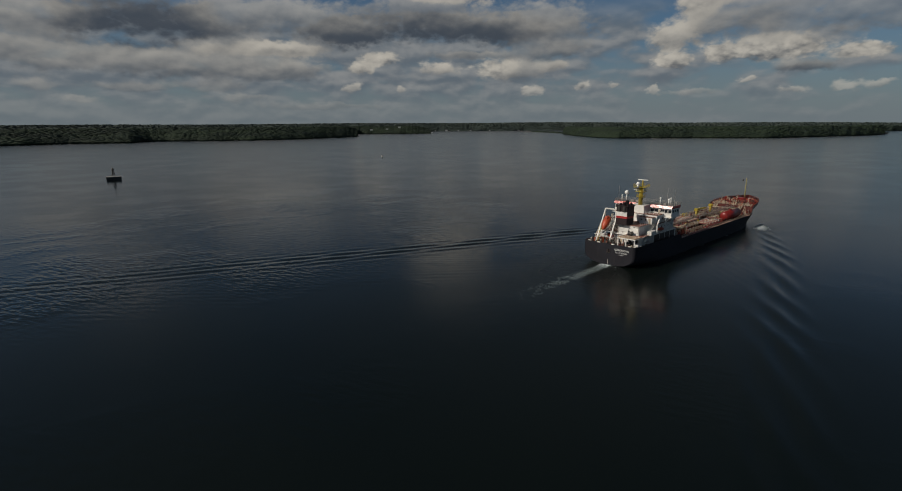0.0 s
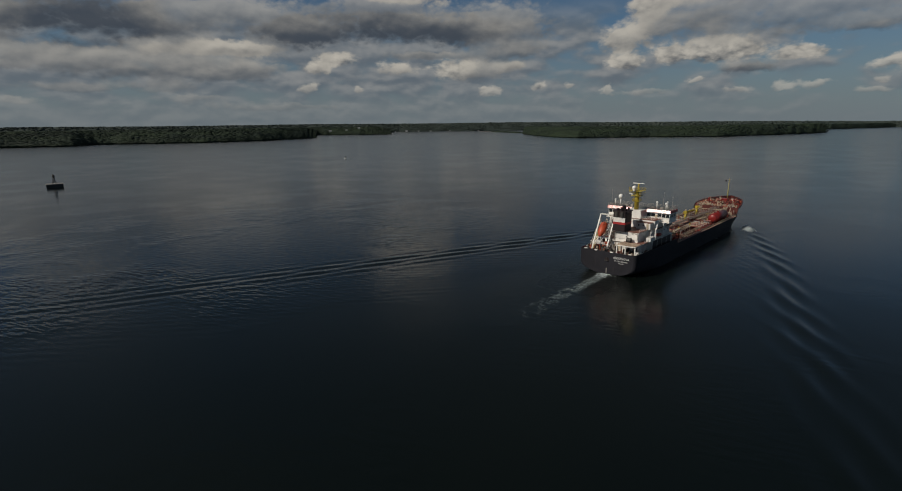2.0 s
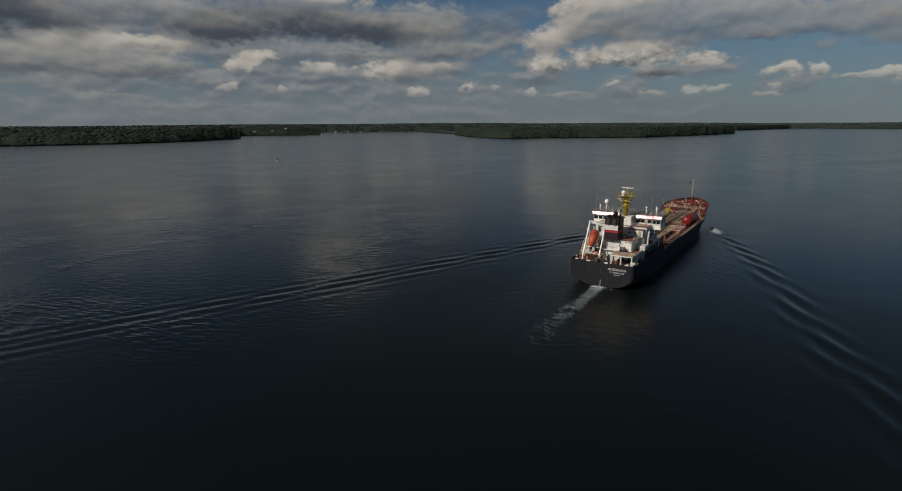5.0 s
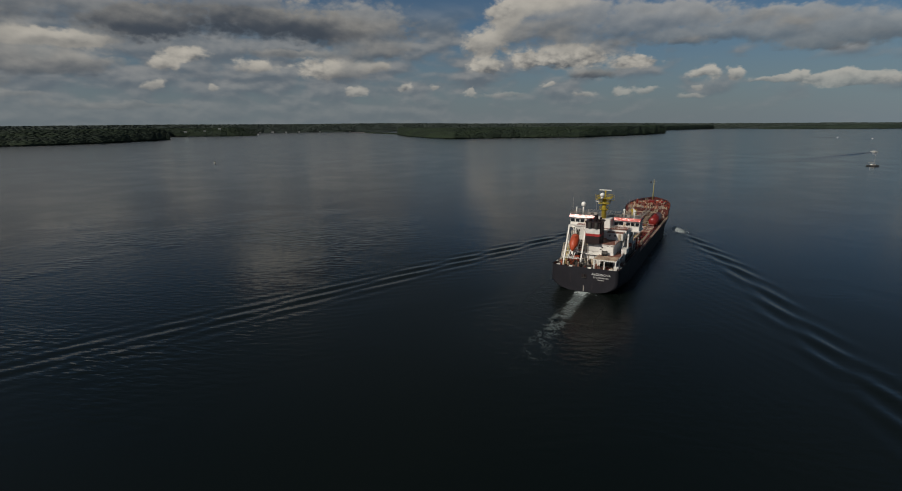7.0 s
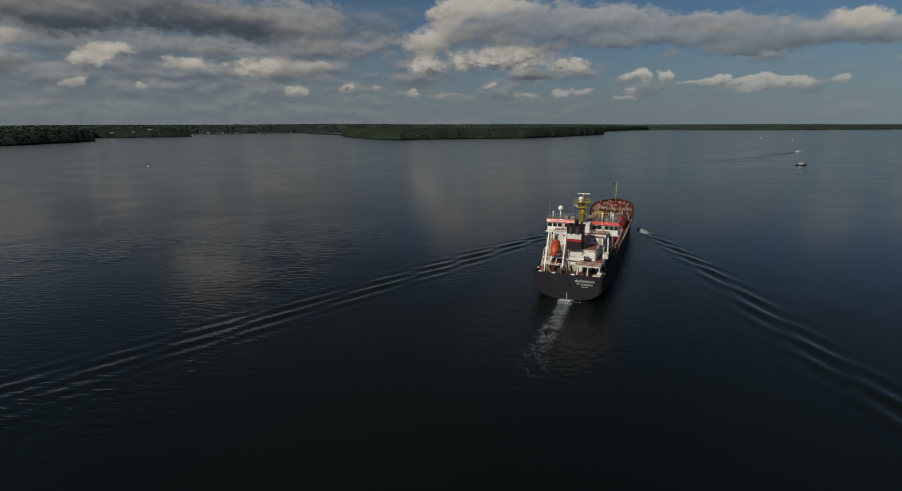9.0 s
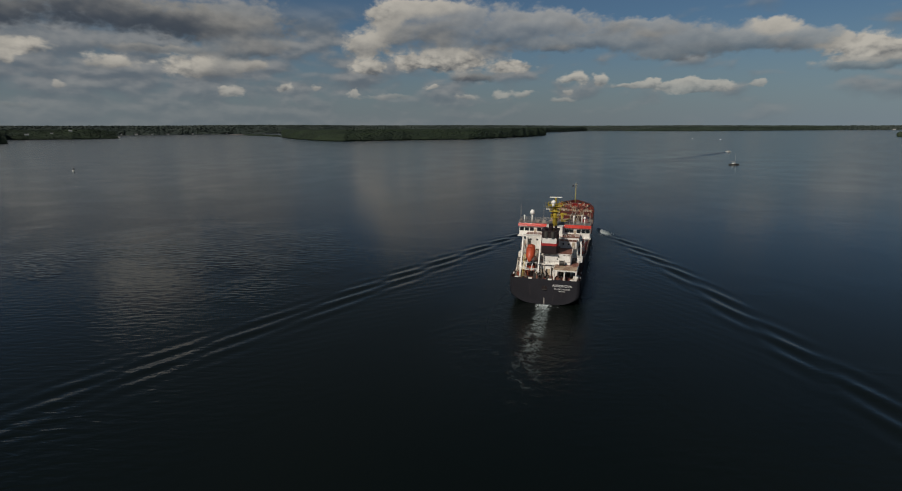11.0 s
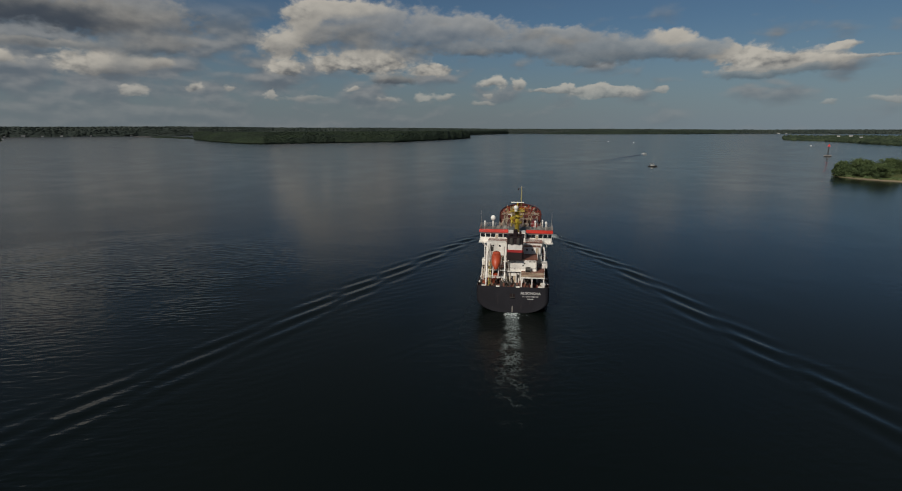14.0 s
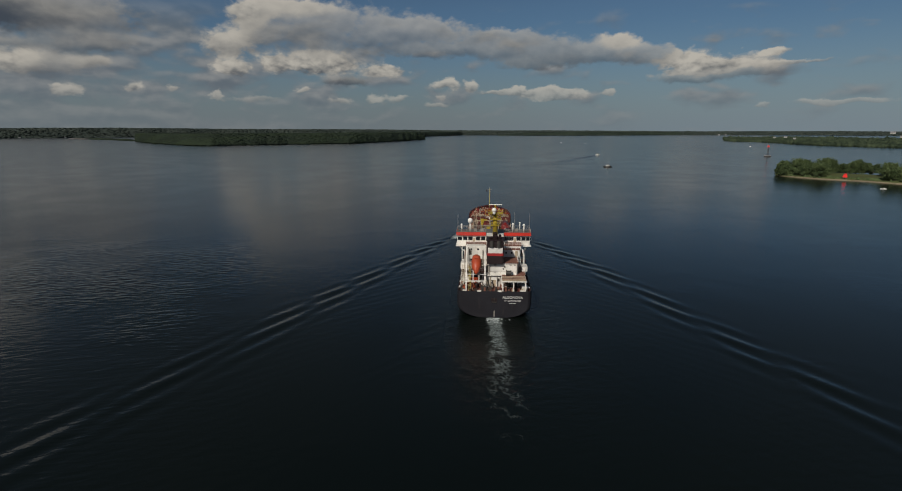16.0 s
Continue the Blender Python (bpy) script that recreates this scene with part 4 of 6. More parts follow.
# boarded platform over the starboard quarter
bm = bmesh.new()
box(bm, 2.0, 8.7, 1.6, 8.0, 9.45, 9.75, 0.03)
platform = part("aft_platform", bm, WHITE, ship, "white steel platform with brown boards on posts")
for i in range(7):
    bm = bmesh.new()
    box(bm, 2.2, 8.5, 1.9 + i * 0.86, 1.9 + i * 0.86 + 0.62, 9.75, 9.86)
    part("board", bm, BROWN, platform)
for x in (2.3, 5.2, 8.4):
    for y in (2.0, 6.6):
        bm = bmesh.new()
        box(bm, x - 0.16, x + 0.16, y - 0.16, y + 0.16, 6.2, 9.45)
        part("post", bm, WHITE, platform)
for i in range(4):
    bm = bmesh.new()
    box(bm, 2.1, 8.5, 1.7 + i * 1.3, 1.84 + i * 1.3, 9.86, 10.02)
    part("rail_bar", bm, CREAM, platform)
bm = bmesh.new()
rod(bm, (3.5, 6.9, 10.55), (4.6, 6.9, 10.55), 0.72, seg=20)
rod(bm, (3.35, 6.9, 10.55), (3.5, 6.9, 10.55), 0.86, seg=20)
rod(bm, (4.6, 6.9, 10.55), (4.75, 6.9, 10.55), 0.86, seg=20)
box(bm, 3.3, 4.8, 6.6, 7.2, 9.86, 10.1)
part("hose_reel", bm, STEEL, ship, "dark hose reel on the aft platform")

# stair and boxes beside the houses
def stair(x, y0, z0, y1, z1, width, parent):
    bm = bmesh.new()
    for s in (0, width):
        bar(bm, (x + s, y0, z0), (x + s, y1, z1), 0.08, 0.28)
        bar(bm, (x + s, y0, z0 + 1), (x + s, y1, z1 + 1), 0.06, 0.06)
    k = max(3, int(abs(z1 - z0) / 0.25))
    for i in range(k):
        y, z = y0 + (y1 - y0) * i / k, z0 + (z1 - z0) * i / k
        box(bm, x, x + width, y - 0.12, y + 0.12, z, z + 0.05)
    return part("stairway", bm, WHITE, parent, "white steel ship's stairway")


stair(7.2, 9.0, 6.3, 13.5, 9.8, 0.9, ship)
stair(-8.2, 12.0, 9.9, 16.5, 13.1, 0.9, ship)
stair(7.0, 12.5, 9.9, 17.0, 13.1, 0.9, ship)
block("deck_locker", 7.6, 9.2, 3.6, 5.4, 6.2, 7.8, WHITE, "white deck locker")
block("deck_locker", -8.8, -6.6, 8.4, 10.0, 6.2, 8.6, WHITE, "white deck locker")
block("boat_locker", 8.0, 9.6, 11.0, 14.5, 9.9, 11.3, WHITE, "white boxes on the boat deck")
block("boat_locker", -9.6, -8.0, 13.0, 15.5, 9.9, 11.6, WHITE)
block("deck_locker", -6.6, -4.4, 9.8, 11.4, 6.2, 8.0, ORANGE, "orange deck box")
# starboard slewing davit
bm = bmesh.new()
rod(bm, (8.9, 16.4, 9.9), (8.9, 16.4, 13.2), 0.3, 0.26, 12)
davit = part("boat_davit", bm, WHITE, ship, "white slewing boat davit")
bm = bmesh.new()
bar(bm, (8.9, 16.4, 13.0), (8.3, 19.6, 15.6), 0.42, 0.5)
bar(bm, (8.9, 16.6, 11.6), (8.5, 18.6, 14.6), 0.2, 0.2)
part("davit_arm", bm, WHITE, davit)
bm = bmesh.new()
ball(bm, (9.0, 19.0, 11.2), 1.0, 0.8, 1.9, 0.6)
part("rescue_boat", bm, ORANGE, ship, "small orange rescue boat", smooth=True)

# mooring gear on the poop
for x in (-8.0, -4.1, 1.4, 7.4):
    bm = bmesh.new()
    yb = 0.14 if abs(x) < 7 else 0.55
    box(bm, x - 0.55, x + 0.55, yb - 0.15, yb + 0.45, 7.15, 7.5, 0.06)
    part("fairlead", bm, WHITE, ship, "white fairlead on the bulwark")
for x in (-9.55, 9.55):
    for y in (4.5, 9.5):
        bm = bmesh.new()
        box(bm, x - 0.2, x + 0.2, y - 0.6, y + 0.6, 7.15, 7.45, 0.05)
        part("fairlead", bm, WHITE, ship)


def bollard(x, y, z, material=STEEL):
    bm = bmesh.new()
    box(bm, x - 0.35, x + 0.35, y - 0.9, y + 0.9, z, z + 0.12)
    for s in (-0.5, 0.5):
        rod(bm, (x, y + s, z + 0.1), (x, y + s, z + 0.8), 0.24, seg=10)
        rod(bm, (x, y + s, z + 0.8), (x, y + s, z + 0.9), 0.3, seg=10)
    part("bollard", bm, material, ship)


def winch(x, y, z, material=DECK, wide=2.2):
    bm = bmesh.new()
    box(bm, x - wide / 2, x + wide / 2, y - 0.7, y + 0.7, z, z + 0.25)
    rod(bm, (x - wide / 2, y, z + 0.95), (x + wide / 2, y, z + 0.95), 0.42, seg=12)
    for s in (-wide / 2, -0.2, wide / 2 - 0.15):
        rod(bm, (x + s, y, z + 0.95), (x + s + 0.15, y, z + 0.95), 0.8, seg=14)
    box(bm, x + wide / 2 + 0.1, x + wide / 2 + 0.9, y - 0.4, y + 0.5, z + 0.2, z + 1.2, 0.04)
    part("mooring_winch", bm, material, ship, "mooring winch on its bed")


for x, y in ((-6.5, 2.2), (-2.0, 1.7), (0.6, 4.0), (4.0, 2.0), (8.6, 7.0), (-8.8, 6.0)):
    bollard(x, y, 6.22)
winch(-2.6, 4.6, 6.22, STEEL)
winch(4.6, 4.6, 6.22, STEEL)
bm = bmesh.new()
for x, z in ((-3.6, 8.8), (-2.9, 9.2), (-3.2, 8.0)):
    rod(bm, (x, 7.2, 6.2), (x + 0.6, 8.6, z + 1.4), 0.09, seg=6)
part("vent_pipes", bm, WHITE, ship)
# launching frame of the lifeboat
bm = bmesh.new()
for x in (-7.75, -2.55):
    bar(bm, (x, 4.3, 6.2), (x, 9.9, 17.8), 0.36, 0.5)
    bar(bm, (x, 10.6, 6.2), (x, 9.6, 17.4), 0.3, 0.34)
    bar(bm, (x, 7.0, 11.8), (x, 10.3, 10.4), 0.2, 0.2)
bar(bm, (-7.75, 9.9, 17.8), (-2.55, 9.9, 17.8), 0.36, 0.4)
bar(bm, (-7.75, 5.4, 8.4), (-2.55, 5.4, 8.4), 0.2, 0.24)
frame_ob = part("lifeboat_frame", bm, WHITE, ship, "white launching frame of the lifeboat")
bm = bmesh.new()
for x in (-5.8, -4.2):
    bar(bm, (x, 2.4, 9.0), (x, 10.2, 13.6), 0.22, 0.3)
for k in range(4):
    y, z = 3.2 + k * 2, 9.4 + k * 1.18
    bar(bm, (-7.75, y, z), (-2.55, y, z), 0.14, 0.14)
part("launch_rail", bm, WHITE, frame_ob)


def lifeboat():
    boat = thing("lifeboat", "orange enclosed free-fall lifeboat on its white launching frame", "lifeboat", at=(-4.95, 5.7, 13.3))
    turn = Matrix.Rotation(radians(48), 4, "X")
    bm = bmesh.new()
    ball(bm, (0, 0, 0), 1.0, 1.40, 3.1, 1.25, 10, 12)
    for v in bm.verts:
        f = max(-1.0, min(1.0, v.co.y / 3.1))
        full = (1 - f ** 4) ** 0.5 if f > 0 else (1 - abs(f) ** 1.7) ** 0.75
        swell = full / max(0.05, (1 - f * f) ** 0.5)
        v.co.x, v.co.z = v.co.x * swell, v.co.z * swell
        if v.co.z < 0:
            v.co.x *= 1 - 0.22 * min(1.0, abs(v.co.z) / 1.15) ** 2
        v.co.y = min(v.co.y, 2.75)
    bmesh.ops.transform(bm, matrix=turn, verts=bm.verts)
    part("boat_hull", bm, ORANGE, boat)
    bm = bmesh.new()
    box(bm, -0.62, 0.62, 0.9, 2.1, 0.75, 1.5, 0.2)
    bmesh.ops.transform(bm, matrix=turn, verts=bm.verts)
    part("steering_cockpit", bm, ORANGE, boat)
    bm = bmesh.new()
    ball(bm, (0, 2.35, 0.05), 0.80, 1.25, 0.75, 1.05, 16, 10)
    bmesh.ops.transform(bm, matrix=turn, verts=bm.verts)
    part("stern_cap", bm, WOOD, boat, "brown weathered stern cap", smooth=True)
    bm = bmesh.new()
    ball(bm, (0, 0.15, 0), 1.0, 1.36, 2.75, 0.10, 20, 8)
    bmesh.ops.transform(bm, matrix=turn, verts=bm.verts)
    part("fender", bm, STEEL, boat, "dark rubbing strake")
    bm = bmesh.new()
    box(bm, -0.45, 0.45, 2.06, 2.14, 1.0, 1.35)
    bmesh.ops.transform(bm, matrix=turn, verts=bm.verts)
    part("boat_window", bm, GLASS, boat)


lifeboat()
bm = bmesh.new()
for x in (-6.95, -6.45):
    bar(bm, (x, 3.2, 6.2), (x, 6.6, 12.6), 0.1, 0.1)
for k in range(12):
    f = (k + 0.5) / 12
    rod(bm, (-6.95, 3.2 + 3.4 * f, 6.2 + 6.4 * f), (-6.45, 3.2 + 3.4 * f, 6.2 + 6.4 * f), 0.05, seg=6)
part("boarding_ladder", bm, YELLOW, ship, "yellow boarding ladder to the lifeboat")
for x, y, w, h, m_ in ((-8.6, 12.2, 0.6, 1.6, GREY), (-7.2, 11.2, 0.5, 1.2, YELLOW), (-3.6, 11.6, 0.8, 1.9, STEEL), (-3.4, 3.0, 0.5, 1.0, STEEL), (-5.2, 2.6, 0.45, 0.9, STEEL),
                       (1.6, 3.2, 0.4, 1.1, STEEL), (-0.6, 6.2, 0.6, 1.3, GREY), (8.9, 2.9, 0.4, 0.9, STEEL), (-0.8, 2.4, 0.35, 1.2, STEEL)):
    bm = bmesh.new()
    box(bm, x - w / 2, x + w / 2, y - w / 2, y + w / 2, 6.2, 6.2 + h, 0.05)
    rod(bm, (x, y, 6.2 + h), (x, y, 6.5 + h), w * 0.3, seg=8)
    part("deck_fitting", bm, m_, ship)

# ---- cargo deck ----
DZ = 5.42
rnd = random.Random(11)
for x, r, z, mat_ in ((-4.2, 0.24, 1.0, PIPE), (-3.4, 0.24, 1.0, PIPE), (-2.6, 0.30, 1.0, GREY), (-1.7, 0.30, 1.0, PIPE), (2.4, 0.30, 1.1, PIPE), (3.2, 0.24, 1.1, CREAM),
                      (3.9, 0.24, 1.1, PIPE), (-5.0, 0.16, 1.4, GREY), (4.6, 0.16, 1.4, YELLOW), (-0.9, 0.2, 1.6, GREY)):
    bm = bmesh.new()
    y0, y1 = 35 + rnd.uniform(0, 4), 108 - rnd.uniform(0, 14)
    rod(bm, (x, y0, DZ + z), (x, y1, DZ + z), r, seg=10)
    rod(bm, (x, y0, DZ + z), (x, y0, DZ), r, seg=10)
    rod(bm, (x, y1, DZ + z), (x, y1, DZ), r, seg=10)
    for k in range(5):
        y = y0 + (y1 - y0) * (k + 0.5) / 5
        rod(bm, (x, y - 0.08, DZ + z), (x, y + 0.08, DZ + z), r * 1.6, seg=10)
    part("cargo_pipe", bm, mat_, ship)
for i in range(19):
    y = 36 + i * 3.9
    bm = bmesh.new()
    box(bm, -5.6, 5.4, y - 0.12, y + 0.12, DZ, DZ + 0.7)
    part("pipe_support", bm, DECK, ship)
# catwalk above the pipes
bm = bmesh.new()
box(bm, 0.1, 1.7, 33.5, 111, 8.3, 8.45)
walk_ob = part("catwalk", bm, GRATING, ship, "worn brown grating catwalk along the cargo deck")
for i in range(14):
    y = 35 + i * 5.8
    bm = bmesh.new()
    for x in (0.2, 1.6):
        rod(bm, (x, y, DZ), (x, y, 8.3), 0.09, seg=6)
    bar(bm, (0.2, y, 6.0), (1.6, y, 8.2), 0.07, 0.07)
    part("catwalk_leg", bm, GREY, walk_ob)
for x in (0.12, 1.68):
    rail([(x, 33.6, 8.45), (x, 110.8, 8.45)], walk_ob, 1.0, 2.4, 3, 0.05, GREY, "catwalk_rail")
# manifold amidships
for i in range(8):
    y = 62.5 + i * 1.6
    bm = bmesh.new()
    rod(bm, (-8.3, y, DZ + 1.7), (8.3, y, DZ + 1.7), 0.24, seg=10)
    for s in (-1, 1):
        rod(bm, (s * 8.3, y, DZ + 1.7), (s * 8.5, y, DZ + 1.7), 0.42, seg=12)
        rod(bm, (s * 6.6, y, DZ + 1.7), (s * 6.6, y, DZ + 2.7), 0.14, seg=8)
        rod(bm, (s * 6.6, y, DZ + 2.7), (s * 6.6, y, DZ + 2.76), 0.4, seg=12)
    part("manifold_pipe", bm, (PIPE, CREAM, PIPE, GREY)[i % 4], ship)
for s in (-1, 1):
    bm = bmesh.new()
    box(bm, s * 7.9 - 1.0, s * 7.9 + 1.0, 61.5, 75.0, DZ, DZ + 0.9, 0.04)
    part("drip_tray", bm, TANKRED, ship, "red drip tray below the manifold")
# hose cranes
def crane(x, y, top, reach, swing):
    bm = bmesh.new()
    rod(bm, (x, y, DZ), (x, y, top), 0.55, 0.45, 14)
    c = part("hose_crane", bm, YELLOW, ship, "yellow hose handling crane", smooth=True)
    d = Vector((math.sin(swing), math.cos(swing), 0))
    bm = bmesh.new()
    bar(bm, Vector((x, y, top - 0.2)), Vector((x, y, top + 0.4)) + d * reach, 0.5, 0.55)
    bar(bm, Vector((x, y, top - 2.4)) + d * 0.4, Vector((x, y, top)) + d * reach * 0.45, 0.2, 0.2)
    part("crane_jib", bm, YELLOW, c)
    bm = bmesh.new()
    box(bm, x - 0.75, x + 0.75, y - 0.75, y + 0.75, top - 0.9, top + 0.25, 0.06)
    part("crane_house", bm, YELLOW, c)


crane(-1.0, 73.0, 11.2, 4.5, 0.5)
crane(-3.6, 95.0, 10.6, 4.0, 2.6)
# deck tank on the starboard side
bm = bmesh.new()
rod(bm, (6.6, 84.5, 7.6), (6.6, 99.5, 7.6), 1.85, seg=28)
ball(bm, (6.6, 84.5, 7.6), 1.85, 1, 0.55, 1, 28, 14)
ball(bm, (6.6, 99.5, 7.6), 1.85, 1, 0.55, 1, 28, 14)
tank = part("deck_tank", bm, TANKRED, ship, "large dark red cylindrical deck tank", smooth=True)
for y in (87, 92, 97):
    bm = bmesh.new()
    box(bm, 5.0, 8.2, y - 0.25, y + 0.25, DZ, 6.6)
    part("tank_saddle", bm, TANKRED, tank)
bm = bmesh.new()
rod(bm, (6.6, 91, 9.3), (6.6, 91, 10.0), 0.5, seg=12)
part("tank_hatch", bm, TANKRED, tank)
# tank hatches, vents, valves and stand pipes over the deck
for i in range(8):
    for s in (-1, 1):
        y = 39 + i * 8.8
        if s > 0 and 78 < y < 104:
            continue
        bm = bmesh.new()
        x = s * 6.4
        rod(bm, (x, y, DZ), (x, y, DZ + 0.8), 0.8, seg=14)
        rod(bm, (x, y, DZ + 0.8), (x, y, DZ + 1.0), 0.95, seg=14)
        box(bm, x - 0.9, x + 0.9, y + 1.2, y + 2.4, DZ, DZ + 0.5, 0.04)
        part("tank_hatch", bm, (TANKRED, DECK)[i % 2], ship, "red tank hatch with round lid")
for i in range(34):
    x, y = rnd.choice((-7.8, -5.9, -0.3, 2.0, 5.4, 7.6)), 36.5 + i * 2.1 + rnd.uniform(-1, 1)
    if 82 < y < 103 and x > 3:
        x = -7.4
    z = rnd.uniform(1.6, 3.4)
    bm = bmesh.new()
    rod(bm, (x, y, DZ), (x, y, DZ + z), 0.14, seg=8)
    rod(bm, (x, y, DZ + z), (x, y, DZ + z + 0.45), 0.32, 0.26, 10)
    part("vent_mast", bm, rnd.choice((CREAM, PIPE, YELLOW, GREY)), ship)
for i in range(75):
    x, y = rnd.uniform(-8.3, 8.3), rnd.uniform(36, 109)
    if (82 < y < 104 and x > 3.5) or 60 < y < 76:
        continue
    w, d, h = rnd.uniform(0.4, 1.1), rnd.uniform(0.4, 1.5), rnd.uniform(0.5, 2.2)
    bm = bmesh.new()
    box(bm, x - w / 2, x + w / 2, y - d / 2, y + d / 2, DZ, DZ + h, 0.04)
    rod(bm, (x, y, DZ + h), (x, y, DZ + h + 0.5), 0.12, seg=6)
    rod(bm, (x, y, DZ + h + 0.45), (x, y, DZ + h + 0.5), 0.35, seg=10)
    part("valve_box", bm, rnd.choice((DECK, PIPE, TANKRED, CREAM, GREY)), ship)
# side walkways, cross pipes and hose saddles
for x, y0, y1, z in ((-7.2, 38, 60, 7.2), (5.6, 36, 60, 7.4), (-7.0, 77, 107, 7.3), (3.2, 76, 109, 7.6)):
    bm = bmesh.new()
    box(bm, x - 0.4, x + 0.4, y0, y1, z, z + 0.08)
    side_walk = part("side_walkway", bm, GRATING, ship, "narrow brown walkway with pale rails over the pipes")
    rail([(x - 0.38, y0, z), (x - 0.38, y1, z)], side_walk, 0.95, 2.2, 2, 0.05, CREAM)
    rail([(x + 0.38, y0, z), (x + 0.38, y1, z)], side_walk, 0.95, 2.2, 2, 0.05, CREAM)
    k = y0 + 1
    while k < y1:
        bm = bmesh.new()
        rod(bm, (x, k, DZ), (x, k, z), 0.1, seg=6)
        part("walkway_leg", bm, GREY, side_walk)
        k += 5
for i in range(22):
    y = 37 + i * 3.2 + rnd.uniform(-0.8, 0.8)
    if 60 < y < 76:
        continue
    a, b = sorted((rnd.uniform(-8.4, 2), rnd.uniform(-2, 8.2 if not 82 < y < 103 else 4)))
    z = DZ + rnd.uniform(1.5, 2.6)
    r = rnd.uniform(0.1, 0.2)
    bm = bmesh.new()
    rod(bm, (a, y, z), (b, y, z), r, seg=8)
    rod(bm, (a, y, DZ), (a, y, z), r, seg=8)
    rod(bm, (b, y, DZ), (b, y, z), r, seg=8)
    part("cross_pipe", bm, rnd.choice((PIPE, CREAM, GREY, PIPE, DECK, YELLOW)), ship)
# rails and racks on both sides of the cargo deck
for s in (-1, 1):
    rail([(s * 9.6, 35.8, 5.6), (s * 9.6, 107.6, 5.6)], ship, 1.0, 2.4, 3, 0.05, CREAM)
bm = bmesh.new()
box(bm, 8.6, 9.7, 41.5, 61.0, 5.7, 5.9)
rack = part("hose_rack", bm, TANKRED, ship, "long red hose rack with pale rails")
rail([(8.5, 41, 6.3), (8.5, 62, 6.3)], rack, 1.3, 1.5, 3, 0.08, CREAM)
for k in range(3):
    bm = bmesh.new()
    rod(bm, (8.9 + k * 0.3, 42.5, 6.05), (8.9 + k * 0.3, 60.0, 6.05), 0.14, seg=8)
    part("hose", bm, (TANKRED, DECK, TANKRED)[k], rack)
bm = bmesh.new()
bar(bm, (3.2, 36, 6.0), (7.4, 44, 9.4), 0.5, 0.35)
bar(bm, (7.4, 44, 9.4), (7.4, 44, 5.5), 0.3, 0.3)
part("pipe_gantry", bm, CREAM, ship)
for y in (37.5, 41.0, 103.5):
    bm = bmesh.new()
    for x in (-6.5, 6.5):
        rod(bm, (x, y, DZ), (x, y, 8.6), 0.16, seg=8)
    bar(bm, (-6.5, y, 8.6), (6.5, y, 8.6), 0.22, 0.22)
    part("pipe_gantry", bm, CREAM, ship)
# pipe racks and frames that stand over the deck
for y in (46.0, 50.5, 55.0, 59.5, 78.0, 81.5, 106.5):
    bm = bmesh.new()
    for x in (-5.8, 5.4):
        bar(bm, (x, y, DZ), (x, y, 7.9), 0.16, 0.16)
    bar(bm, (-5.8, y, 7.9), (5.4, y, 7.9), 0.18, 0.2)
    part("rack_frame", bm, (CREAM, PIPE, GREY)[int(y) % 3], ship)
for x, y0, y1, m_ in ((-5.2, 45, 60, CREAM), (-4.4, 45, 60, PIPE), (-3.2, 45, 60, GREY), (3.6, 45, 60, PIPE), (4.6, 45, 60, CREAM), (-5.2, 77, 106, PIPE), (-3.9, 77, 106, CREAM)):
    bm = bmesh.new()
    rod(bm, (x, y0, 8.12), (x, y1, 8.12), 0.17, seg=8)
    rod(bm, (x, y0, DZ), (x, y0, 8.12), 0.17, seg=8)
    rod(bm, (x, y1, DZ), (x, y1, 8.12), 0.17, seg=8)
    part("upper_pipe", bm, m_, ship)
for x, y in ((5.2, 105.5), (7.4, 106.0), (-6.2, 106.0)):
    bm = bmesh.new()
    bar(bm, (x - 1.1, y, DZ), (x, y + 0.6, 9.4), 0.16, 0.16)
    bar(bm, (x + 1.1, y, DZ), (x, y + 0.6, 9.4), 0.16, 0.16)
    bar(bm, (x - 0.6, y + 0.3, 7.4), (x + 0.6, y + 0.3, 7.4), 0.12, 0.12)
    part("stores_frame", bm, CREAM, ship, "pale steel trestle by the forecastle")
# forecastle
FZ = 9.6
bm = bmesh.new()
rod(bm, (0, 127.6, FZ), (0, 127.6, 20.6), 0.30, 0.17, 12)
foremast = part("foremast", bm, PALE_YELLOW, ship, "pale yellow foremast with lights", smooth=True)
bm = bmesh.new()
bar(bm, (-1.1, 127.6, 20.3), (1.1, 127.6, 20.3), 0.12, 0.12)
rod(bm, (0, 127.6, 20.5), (0, 127.6, 21.2), 0.16, seg=8)
box(bm, -0.5, 0.5, 127.1, 128.1, 19.0, 19.1)
part("foremast_lamps", bm, GREY, foremast)
bm = bmesh.new()
box(bm, -1.7, -1.1, 127.55, 127.62, 19.2, 20.1)
part("signal_flag", bm, BLACK, foremast)
for x, y in ((-3.6, 119.5), (3.6, 119.5), (-3.0, 114.5), (3.4, 114.5)):
    winch(x, y, FZ - 0.1, DECK, 2.6)
for x, y in ((-7.4, 116), (7.4, 116), (-6.8, 121), (6.8, 121), (-4.6, 125.5), (4.6, 125.5)):
    bollard(x, y, FZ - 0.05, DECK)
bm = bmesh.new()
box(bm, -1.6, 1.6, 121.6, 124.4, FZ - 0.1, FZ + 1.9, 0.06)
part("fore_hatch", bm, TANKRED, ship, "red hatch house on the forecastle")
